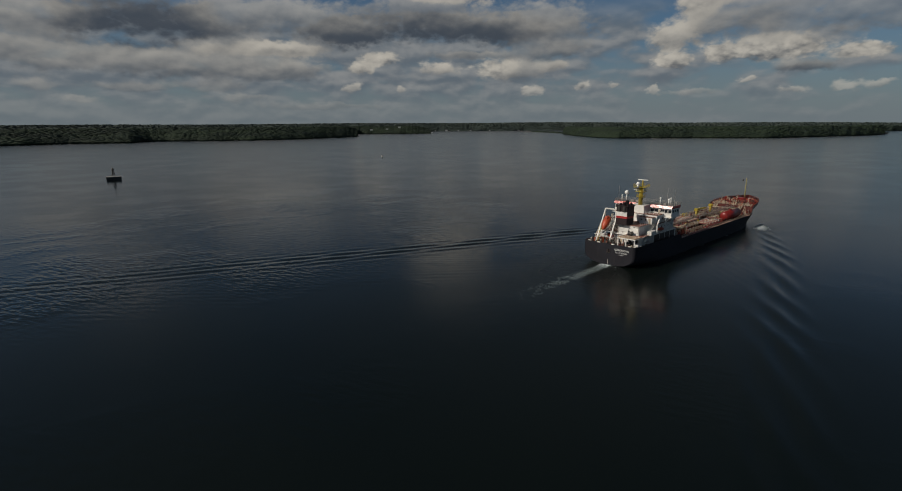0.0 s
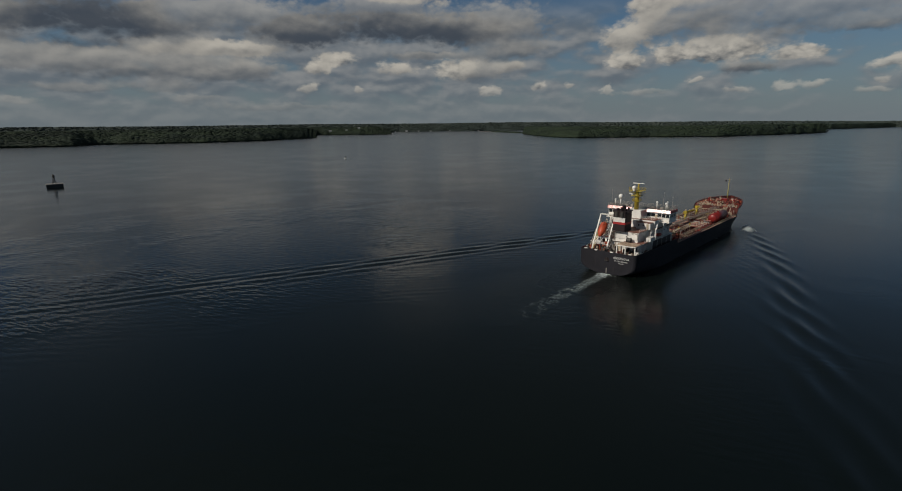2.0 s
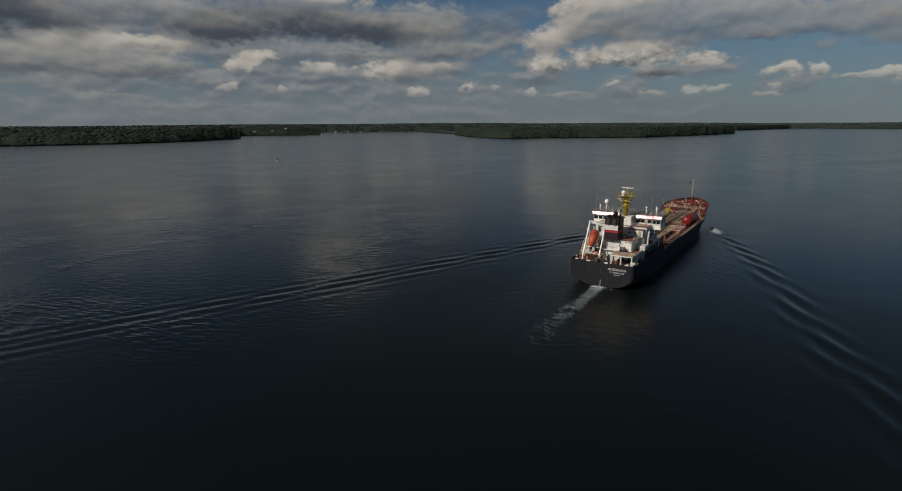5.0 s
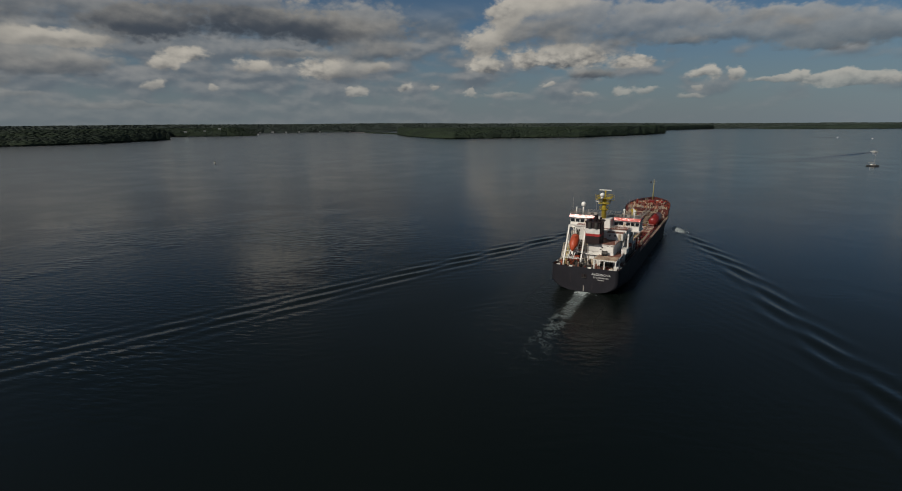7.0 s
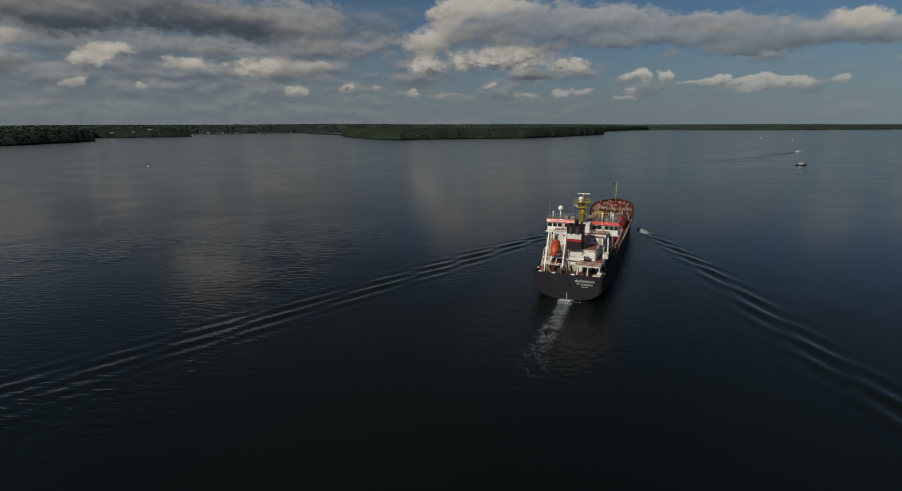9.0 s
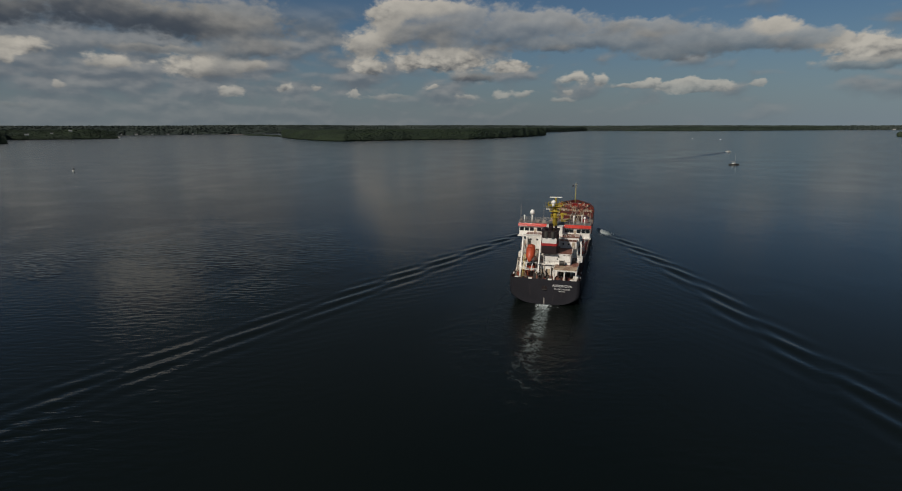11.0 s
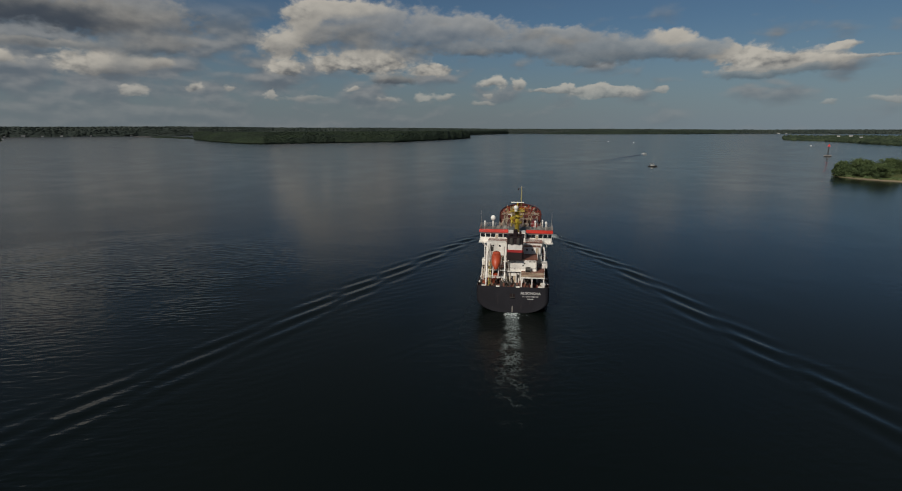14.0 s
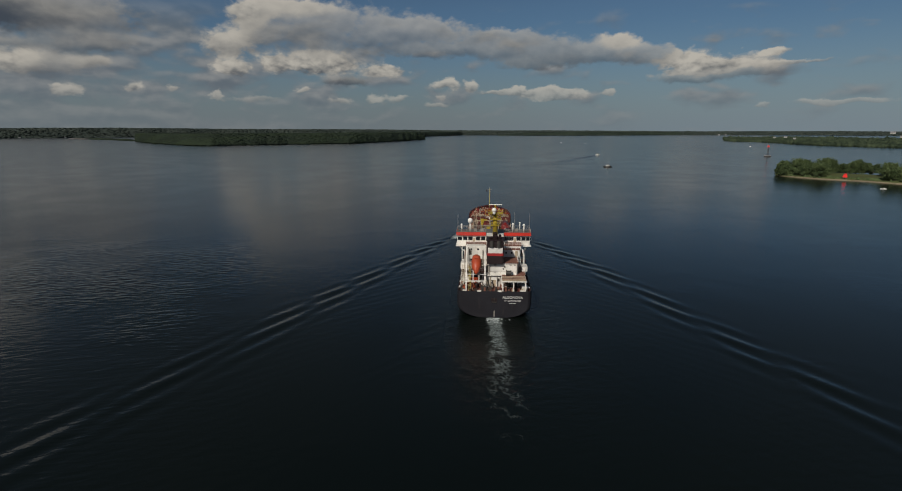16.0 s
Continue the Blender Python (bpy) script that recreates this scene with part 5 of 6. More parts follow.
for s in (-1, 1):
    bm = bmesh.new()
    rod(bm, (s * 5.6, 118, FZ), (s * 5.6, 118, FZ + 1.8), 0.35, seg=10)
    ball(bm, (s * 5.6, 118, FZ + 1.9), 0.55, u=12, v=8)
    part("mushroom_vent", bm, TANKRED, ship)
for i in range(22):
    x, y = rnd.uniform(-7, 7), rnd.uniform(112, 125)
    if abs(x) > deck_half(y) - 1.6:
        continue
    h = rnd.uniform(0.4, 1.7)
    bm = bmesh.new()
    rod(bm, (x, y, FZ - 0.8), (x, y, FZ + h), rnd.uniform(0.15, 0.4), seg=8)
    rod(bm, (x, y, FZ + h), (x, y, FZ + h + 0.3), 0.45, 0.35, 8)
    part("deck_vent", bm, rnd.choice((TANKRED, DECK, PIPE, CREAM, PIPE)), ship)
for s in (-1, 1):
    rail([(s * (deck_half(y) - 0.15), y, rail_height(y)) for y in (111, 114, 118, 122, 126, 129.5)], ship, 0.5, 2.2, 1, 0.05, PIPE, "bow_rail")
rail([(-8.8, 110.95, 9.05), (8.8, 110.95, 9.05)], ship, 1.0, 1.6, 3, 0.045, CREAM)

# lockers, pipes, frames, and dark panels that paint shaded gaps about the lifeboat
for x, y, z, w, h in ((-7.2, 15.0, 6.3, 0.9, 2.0), (-5.4, 15.0, 6.3, 1.3, 2.1), (-3.5, 15.0, 6.3, 0.9, 2.0), (-5.9, 17.0, 10.0, 0.9, 1.9), (-3.9, 17.0, 10.0, 1.0, 1.9), (-6.9, 17.2, 13.2, 0.8, 1.8)):
    bm = bmesh.new()
    box(bm, x - w / 2, x + w / 2, y - 0.05, y + 0.02, z, z + h, 0.02)
    part("opening_shade_panel", bm, STEEL, tier_a, "flat dark panel painting the shade of an opening")
clutter = random.Random(5)
for i in range(46):
    x, y = clutter.uniform(-9.0, -2.2), clutter.uniform(2.2, 9.6)
    w, h = clutter.uniform(0.15, 0.45), clutter.uniform(0.5, 1.7)
    bm = bmesh.new()
    if i % 3:
        box(bm, x - w, x + w, y - w * 0.7, y + w * 0.7, 6.2, 6.2 + h, 0.03)
        rod(bm, (x, y, 6.2 + h), (x, y, 6.4 + h), w * 0.5, seg=7)
    else:
        rod(bm, (x, y, 6.2), (x, y, 6.4 + h), 0.12, seg=7)
        rod(bm, (x, y, 6.4 + h), (x + 0.3, y, 6.4 + h), 0.16, seg=7)
    part("deck_fitting", bm, clutter.choice((STEEL, STEEL, BROWN, CREAM, BLACK, DECK, STEEL, BLACK)), ship)
for i in range(22):
    x, y = clutter.uniform(-0.8, 9.2), clutter.uniform(1.3, 7.4)
    w, h = clutter.uniform(0.15, 0.4), clutter.uniform(0.5, 1.6)
    bm = bmesh.new()
    box(bm, x - w, x + w, y - w, y + w, 6.2, 6.2 + h, 0.03)
    rod(bm, (x, y, 6.2 + h), (x, y, 6.4 + h), w * 0.5, seg=7)
    part("deck_fitting", bm, clutter.choice((STEEL, BLACK, BROWN, CREAM, DECK)), ship)
for i in range(12):
    x, y = clutter.uniform(-8.4, -1.9), clutter.uniform(11.2, 16.4)
    w, h = clutter.uniform(0.2, 0.5), clutter.uniform(0.6, 1.8)
    bm = bmesh.new()
    box(bm, x - w, x + w, y - w, y + w, 9.9, 9.9 + h, 0.03)
    part("boat_deck_box", bm, clutter.choice((GREY, STEEL, CREAM, WHITE, BROWN)), tier_a)
# port quarter: sloping ladder, hose drum and life rafts outboard of the boat
for x, y, z in ((-9.1, 16.6, 10.6), (-9.1, 18.4, 10.6), (-9.1, 20.2, 10.6)):
    bm = bmesh.new()
    rod(bm, (x, y - 0.65, z), (x, y + 0.65, z), 0.42, seg=14)
    part("life_raft", bm, DOME, ship, "white life raft canister on its cradle")
    bm = bmesh.new()
    box(bm, x - 0.35, x + 0.35, y - 0.5, y + 0.5, 9.8, z - 0.3)
    part("raft_cradle", bm, GREY, ship)
stair(-9.3, 6.2, 6.3, 10.6, 9.8, 0.8, ship)
for k in range(5):
    bm = bmesh.new()
    z = 8.0 + k * 1.9
    bar(bm, (-7.75, 10.5 - 0.09 * (z - 6.2), z), (-7.75, 5.2 + 0.48 * (z - 8.4), z), 0.12, 0.12)
    bar(bm, (-2.55, 10.5 - 0.09 * (z - 6.2), z), (-2.55, 5.2 + 0.48 * (z - 8.4), z), 0.12, 0.12)
    part("frame_tie", bm, WHITE, frame_ob)
for x in (-8.3, -8.0, -2.0):
    bm = bmesh.new()
    rod(bm, (x, 9.2, 6.2), (x, 9.2, 15.5), 0.08, seg=6)
    part("hanging_fall", bm, GREY, frame_ob)
# lattice ladders and rusty gear on the port quarter
for x, y0, z0, y1, z1 in ((-8.9, 4.2, 6.2, 8.8, 12.4), (-3.4, 8.6, 6.2, 10.4, 13.6), (-8.5, 13.2, 9.9, 15.6, 15.2)):
    bm = bmesh.new()
    for k in (0.0, 0.55):
        bar(bm, (x + k, y0, z0), (x + k, y1, z1), 0.1, 0.14)
    for k in range(14):
        f = (k + 0.5) / 14
        p = (x, y0 + (y1 - y0) * f, z0 + (z1 - z0) * f)
        rod(bm, p, (p[0] + 0.55, p[1], p[2]), 0.045, seg=6)
    part("lattice_ladder", bm, CREAM, ship, "cream steel ladder")
for i in range(14):
    x, y = clutter.uniform(-9.0, -5.6), clutter.uniform(3.0, 11.0)
    w, h = clutter.uniform(0.2, 0.5), clutter.uniform(0.5, 1.5)
    bm = bmesh.new()
    if i % 2:
        box(bm, x - w, x + w, y - w, y + w, 6.2, 6.2 + h, 0.05)
        box(bm, x - w - 0.05, x + w + 0.05, y - w - 0.05, y + w + 0.05, 6.2 + h, 6.28 + h, 0.02)
        part("deck_chest", bm, RUSTY, ship, "rusty orange chest on the poop deck")
    else:
        rod(bm, (x - w, y, 6.75), (x + w, y, 6.75), 0.4, seg=12)
        rod(bm, (x - w - 0.08, y, 6.75), (x - w, y, 6.75), 0.55, seg=12)
        rod(bm, (x + w, y, 6.75), (x + w + 0.08, y, 6.75), 0.55, seg=12)
        part("rope_drum", bm, (RUSTY, CREAM, STEEL)[i % 3], ship)
# gear on the forecastle: frames, rollers, chain pipes and rails
bow = random.Random(23)
for i in range(64):
    x, y = bow.uniform(-8.6, 8.6), bow.uniform(111.6, 129)
    if abs(x) > deck_half(y) - 0.9 or (abs(x) < 2 and y > 121):
        continue
    z = deck_height(y) + 0.02
    h = bow.uniform(0.5, 2.0)
    bm = bmesh.new()
    if i % 3 == 0:
        bar(bm, (x, y, z), (x + bow.uniform(-1, 1), y + bow.uniform(-0.6, 0.6), z + h), 0.16, 0.16)
        bar(bm, (x, y, z + h * 0.5), (x + bow.uniform(-1.6, 1.6), y, z + h), 0.12, 0.12)
    elif i % 3 == 1:
        w = bow.uniform(0.2, 0.6)
        box(bm, x - w, x + w, y - w * 0.6, y + w * 0.6, z, z + h * 0.7, 0.04)
        rod(bm, (x, y, z + h * 0.7), (x, y, z + h), 0.15, seg=8)
    else:
        rod(bm, (x - 0.5, y, z + h * 0.5), (x + 0.5, y, z + h * 0.5), 0.4, seg=10)
        box(bm, x - 0.6, x + 0.6, y - 0.3, y + 0.3, z, z + h * 0.4)
    part("mooring_gear", bm, bow.choice((CREAM, PIPE, TANKRED, DECK, CREAM, GREY, RED, PIPE)), ship)
for y in (112.6, 115.4, 118.4):
    for s in (-1, 1):
        rail([(s * 2.6, y, deck_height(y)), (s * 7.2, y, deck_height(y))], ship, 1.0, 1.4, 2, 0.06, CREAM)

# windlasses, rope bins, hatches and rusty fittings close together on the forecastle
for i in range(130):
    x, y = bow.uniform(-8.4, 8.4), bow.uniform(111.4, 128)
    if abs(x) > deck_half(y) - 1.1 or (abs(x) < 1.9 and 121 < y):
        continue
    z = deck_height(y) + 0.02
    w, d, h = bow.uniform(0.25, 0.7), bow.uniform(0.25, 0.6), bow.uniform(0.6, 2.1)
    bm = bmesh.new()
    if i % 4 == 0:
        rod(bm, (x - w, y, z + 0.55), (x + w, y, z + 0.55), 0.38, seg=10)
        rod(bm, (x - w - 0.1, y, z + 0.55), (x - w, y, z + 0.55), 0.55, seg=12)
        rod(bm, (x + w, y, z + 0.55), (x + w + 0.1, y, z + 0.55), 0.55, seg=12)
        box(bm, x - w, x + w, y - 0.3, y + 0.3, z, z + 0.3)
        part("rope_drum", bm, bow.choice((RUSTY, CREAM, BLACK)), ship)
    elif i % 4 == 1:
        box(bm, x - w, x + w, y - d, y + d, z, z + h, 0.05)
        box(bm, x - w - 0.06, x + w + 0.06, y - d - 0.06, y + d + 0.06, z + h, z + h + 0.08, 0.02)
        part("deck_chest", bm, bow.choice((CREAM, RUSTY, BLACK, BLACK)), ship)
    elif i % 4 == 2:
        rod(bm, (x, y, z), (x, y, z + h), 0.13, seg=8)
        rod(bm, (x, y, z + h), (x + 0.4, y - 0.2, z + h + 0.15), 0.17, seg=8)
        part("goose_neck_vent", bm, bow.choice((CREAM, RUSTY, TANKRED)), ship)
    else:
        for k in (-0.45, 0.45):
            rod(bm, (x + k, y, z), (x + k, y, z + 0.75), 0.22, seg=9)
            rod(bm, (x + k, y, z + 0.75), (x + k, y, z + 0.85), 0.28, seg=9)
        box(bm, x - 0.8, x + 0.8, y - 0.3, y + 0.3, z, z + 0.12)
        part("bollard", bm, bow.choice((BLACK, RUSTY, CREAM)), ship)


def inclined_ladder(x, y0, z0, y1, z1, wide):
    bm = bmesh.new()
    for q in (x - wide / 2, x + wide / 2):
        bar(bm, (q, y0, z0), (q, y1, z1), 0.12, 0.3)
        bar(bm, (q, y0, z0 + 1.0), (q, y1, z1 + 1.0), 0.09, 0.09)
        for k in range(4):
            f = k / 3
            bar(bm, (q, y0 + (y1 - y0) * f, z0 + (z1 - z0) * f), (q, y0 + (y1 - y0) * f, z0 + (z1 - z0) * f + 1.0), 0.07, 0.07)
    for k in range(14):
        f = (k + 0.5) / 14
        box(bm, x - wide / 2, x + wide / 2, y0 + (y1 - y0) * f - 0.13, y0 + (y1 - y0) * f + 0.13, z0 + (z1 - z0) * f, z0 + (z1 - z0) * f + 0.06)
    part("inclined_ladder", bm, CREAM, ship, "pale ladder up to the forecastle")


for x in (-6.8, 4.4):
    inclined_ladder(x, 105.6, 5.45, 110.7, 9.1, 1.3)
# low valves, drains and lashing gear between the cargo pipes
for i in range(130):
    x, y = bow.uniform(-8.8, 8.8), bow.uniform(35.5, 109.5)
    if (82 < y < 103 and x > 3.8) or 61 < y < 76 or 0.0 < x < 1.8:
        continue
    w, h = bow.uniform(0.15, 0.45), bow.uniform(0.5, 1.9)
    bm = bmesh.new()
    if i % 3 == 0:
        rod(bm, (x, y, DZ), (x, y, DZ + h), 0.12, seg=7)
        rod(bm, (x - 0.02, y, DZ + h), (x + 0.04, y, DZ + h), 0.36, seg=12)
        part("hand_wheel_valve", bm, bow.choice((TANKRED, RUSTY, CREAM, YELLOW, BLACK)), ship)
    elif i % 3 == 1:
        box(bm, x - w, x + w, y - w, y + w, DZ, DZ + h * 0.6, 0.04)
        rod(bm, (x, y, DZ + h * 0.6), (x, y, DZ + h * 0.6 + 0.25), w * 0.6, seg=8)
        part("valve_box", bm, bow.choice((BLACK, DECK, TANKRED, BLACK, GREY)), ship)
    else:
        rod(bm, (x - 0.9, y, DZ + h), (x + 0.9, y, DZ + h), 0.11, seg=7)
        rod(bm, (x - 0.9, y, DZ), (x - 0.9, y, DZ + h), 0.11, seg=7)
        rod(bm, (x + 0.9, y, DZ), (x + 0.9, y, DZ + h), 0.11, seg=7)
        part("pipe_loop", bm, bow.choice((PIPE, RUSTY, CREAM, TANKRED)), ship)

# pale trestles and pipes along both sides before the forecastle
for i in range(40):
    s = (-1, 1)[i % 2]
    x, y = s * bow.uniform(5.6, 9.0), bow.uniform(100, 117)
    if s > 0 and y < 104:
        y += 8
    z = deck_height(y)
    h = bow.uniform(1.6, 3.4) if y < 110.5 else bow.uniform(0.8, 1.9)
    bm = bmesh.new()
    bar(bm, (x, y, z), (x - s * bow.uniform(0.2, 1.6), y + bow.uniform(-0.5, 1.2), z + h), 0.2, 0.16)
    rod(bm, (x, y, z), (x, y, z + h * 0.8), 0.09, seg=6)
    part("stores_frame", bm, bow.choice((CREAM, CREAM, GREY, PIPE)), ship)
# ledge, pipes, doors and rings on the after wall of the engine house
bm = bmesh.new()
box(bm, -2.6, 7.0, 7.3, 8.25, 9.62, 9.78, 0.03)
part("wall_ledge", bm, WHITE, house_a)
for x, z0, z1, m_ in ((-2.2, 6.3, 9.6, GREY), (-1.0, 6.3, 9.6, CREAM), (0.9, 6.3, 9.6, GREY), (1.15, 6.3, 8.8, STEEL), (1.7, 6.3, 9.6, GREY), (-1.3, 9.8, 13.0, GREY), (6.4, 9.8, 13.0, GREY)):
    bm = bmesh.new()
    rod(bm, (x, 7.85, z0), (x, 7.85, z1), 0.1, seg=7)
    part("wall_pipe", bm, m_, house_a)
bm = bmesh.new()
rod(bm, (1.35, 7.98, 8.2), (1.35, 7.9, 8.2), 0.42, seg=16)
part("wall_vent", bm, STEEL, house_a, "round dark wall vent")
# flat dark panels paint the shade of open doors
for x, z, w, h in ((-0.4, 6.4, 0.55, 1.8), (3.6, 6.4, 0.8, 1.9), (6.0, 6.4, 0.9, 1.9)):
    bm = bmesh.new()
    box(bm, x - w / 2, x + w / 2, 7.94, 8.02, z, z + h, 0.02)
    part("opening_shade_panel", bm, STEEL, house_a, "flat dark panel painting the shade of an opening")
for z in (10.6, 12.75):
    bm = bmesh.new()
    bar(bm, (-1.4, 8.16, z), (6.5, 8.16, z), 0.06, 0.06)
    part("wall_rail", bm, GREY, casing)

# side passages along the lowest tier: flat black panels paint their shade
for s_ in (-1, 1):
    x = 8.6 if s_ > 0 else -8.4
    for y in (17.2, 21.2, 25.2, 29.2):
        bm = bmesh.new()
        box(bm, x - 0.03, x + 0.03, y - 1.86, y + 1.86, 6.5, 9.45, 0.02)
        part("passage_shade_panel", bm, BLACK, tier_a, "black panel painting the shade of the side passage")


# ---- foam beside the bow and at the stern ----
def foam(name, spots, size, label):
    bv, bf = LOW_V, LOW_F
    n, k = len(spots), len(bv)
    r = size * RNG.uniform(0.4, 1.2, n)
    v = bv[None] * (1 + RNG.uniform(-0.4, 0.4, (n, k, 1))) * np.array((1.2, 1.2, 0.22)) * r[:, None, None] + spots[:, None, :]
    ob = raw(name, v.reshape(-1, 3), (bf[None] + (np.arange(n) * k)[:, None, None]).reshape(-1, 3), FOAM, True)
    tagged(ob, label, "foam", kind="stuff")


for s in (-1, 1):
    n = 620
    u = RNG.uniform(0, 1, n) ** 1.3
    px = s * (12.2 + u * 4.0 + RNG.normal(0, 0.4 + 1.1 * u, n))
    py = 118 - u * 15.0 + RNG.normal(0, 1.2, n)
    foam("bow_wave_foam", np.column_stack([px, py, 0.10 * RNG.uniform(-0.6, 1, n) + wake_height(px, py)]), 0.15, "white breaking foam of the bow wave")
n = 220
foam("stern_foam", np.column_stack([RNG.normal(0, 1.2, n), -0.4 - np.abs(RNG.normal(0, 1.8, n)), RNG.uniform(-0.12, 0.02, n)]), 0.2, "white foam at the foot of the transom")


# ---- lights and daymarks on the river ----
def beacon(x, y, size, tall, head, label, high=0.28):
    t = thing("river_beacon", label, "beacon", at=(x, y, 0))
    t.rotation_euler = (0, 0, math.atan2(-(x - EYE[0]), y - EYE[1]))
    bm = bmesh.new()
    box(bm, -size * 0.5, size * 0.5, -size * 0.36, size * 0.36, -1, size * high, 0.15)
    part("crib", bm, CONCRETE, t, "dark crib base")
    bm = bmesh.new()
    box(bm, -size * 0.52, size * 0.52, -size * 0.38, size * 0.38, size * high, size * high + 0.45, 0.06)
    part("deck", bm, GREY, t, "pale concrete deck of the crib")
    bm = bmesh.new()
    for a in range(4):
        q = a * math.pi / 2 + 0.4
        rod(bm, (math.cos(q) * size * 0.13, math.sin(q) * size * 0.13, size * high), (math.cos(q) * 0.3, math.sin(q) * 0.3, tall), 0.2, seg=6)
    for k in (0.5, 0.75):
        box(bm, -size * 0.08, size * 0.08, -size * 0.08, size * 0.08, tall * k, tall * k + 0.25)
    part("tower", bm, STEEL, t)
    bm = bmesh.new()
    if head:
        for w in (0, 1):
            pts = [(-2.3, tall - 1.5), (2.3, tall - 1.5), (0, tall + 2.6)]
            a = [bm.verts.new((px, -0.15, pz) if w == 0 else (0.15 * (px != 99), px, pz)) for px, pz in pts]
            b = [bm.verts.new((px, 0.15, pz) if w == 0 else (-0.15, px, pz)) for px, pz in pts]
            bm.faces.new(a)
            bm.faces.new(b[::-1])
            for i in range(3):
                bm.faces.new((a[i], b[i], b[(i + 1) % 3], a[(i + 1) % 3]))
        part("daymark", bm, SIGNAL, t, "bright red triangular daymark")
    else:
        ball(bm, (0, 0, tall), 1.2, u=10, v=8)
        rod(bm, (0, 0, tall + 1), (0, 0, tall + 2), 0.3)
        part("lantern", bm, STEEL, t)


beacon(-484, -59, 12.0, 9.4, False, "dark crib light standing in the river", 0.22)
beacon(507, 850, 11.0, 18.5, True, "red-topped light tower on a dark crib", 0.15)


def float_buoy(x, y, r, label, material):
    t = thing("mooring_buoy", label, "buoy", at=(x, y, 0))
    bm = bmesh.new()
    rod(bm, (0, 0, -0.5), (0, 0, r * 0.9), r, r * 0.9, 14)
    part("float", bm, material, t)
    bm = bmesh.new()
    rod(bm, (0, 0, r * 0.9), (0, 0, r * 2.6), r * 0.45, r * 0.25, 10)
    part("top", bm, STEEL, t)


float_buoy(-600, 330, 1.4, "small white and dark buoy on calm water", DOME)
float_buoy(736, 1386, 2.0, "small white buoy off the shore", DOME)


# ---- boats ----
def hull_shape(bm, length, beam, depth):
    rows = []
    for i in range(11):
        f = i / 10
        w = beam / 2 * (1 - max(0, (f - 0.55) / 0.45) ** 2.2) * (0.85 + 0.15 * min(1, f * 3))
        w = max(w, 0.03)
        y = (f - 0.5) * length
        rows.append([bm.verts.new(p) for p in ((-w, y, depth * (1 + 0.25 * f)), (-w * 0.8, y, -0.1), (0, y, -0.5), (w * 0.8, y, -0.1), (w, y, depth * (1 + 0.25 * f)))])
    for a, b in zip(rows, rows[1:]):
        for i in range(4):
            bm.faces.new((a[i], b[i], b[i + 1], a[i + 1]))
        bm.faces.new((a[0], a[4], b[4], b[0]))
    bm.faces.new(rows[0])
    bmesh.ops.recalc_face_normals(bm, faces=bm.faces[:])


def motor_boat(name, x, y, turn, length, label, mast):
    t = thing(name, label, "boat", at=(x, y, 0))
    t.rotation_euler = (0, 0, radians(turn))
    bm = bmesh.new()
    hull_shape(bm, length, length * 0.3, length * 0.10)
    part("boat_hull", bm, DOME if not mast else CONCRETE, t)
    bm = bmesh.new()
    box(bm, -length * 0.11, length * 0.11, -length * 0.2, length * 0.16, length * 0.1, length * 0.2, 0.15)
    part("cabin", bm, DOME, t)
    bm = bmesh.new()
    box(bm, -length * 0.115, length * 0.115, -length * 0.1, length * 0.165, length * 0.145, length * 0.18)
    part("cabin_window", bm, GLASS, t)
    bm = bmesh.new()
    if mast:
        rod(bm, (0, length * 0.08, length * 0.2), (0, length * 0.08, length * 1.15), 0.12, 0.07, 6)
        rod(bm, (0, length * 0.08, length * 0.34), (0, -length * 0.4, length * 0.34), 0.16, 0.16, 6)
    else:
        box(bm, -length * 0.13, length * 0.13, -length * 0.22, length * 0.1, length * 0.27, length * 0.285, 0.02)
    part("mast" if mast else "sun_roof", bm, GREY, t)


motor_boat("sailing_yacht", 162, 577, -75, 12, "white-topped sailing yacht under bare mast", True)
motor_boat("motor_cruiser", 218, 907, -60, 11, "white motor cruiser under way", False)
motor_boat("motor_boat", 342, 1691, -70, 6, "small motor boat far off", False)
motor_boat("motor_boat", 282, 1848, -70, 6, "small motor boat far off", False)
motor_boat("skiff", 330, 322, 80, 4.6, "small white skiff off the islet", False)


# ---- the near islet ----
ISLET = ((313, 452), (320, 425), (331, 406), (357, 384), (372, 358), (410, 318), (470, 270), (540, 240))


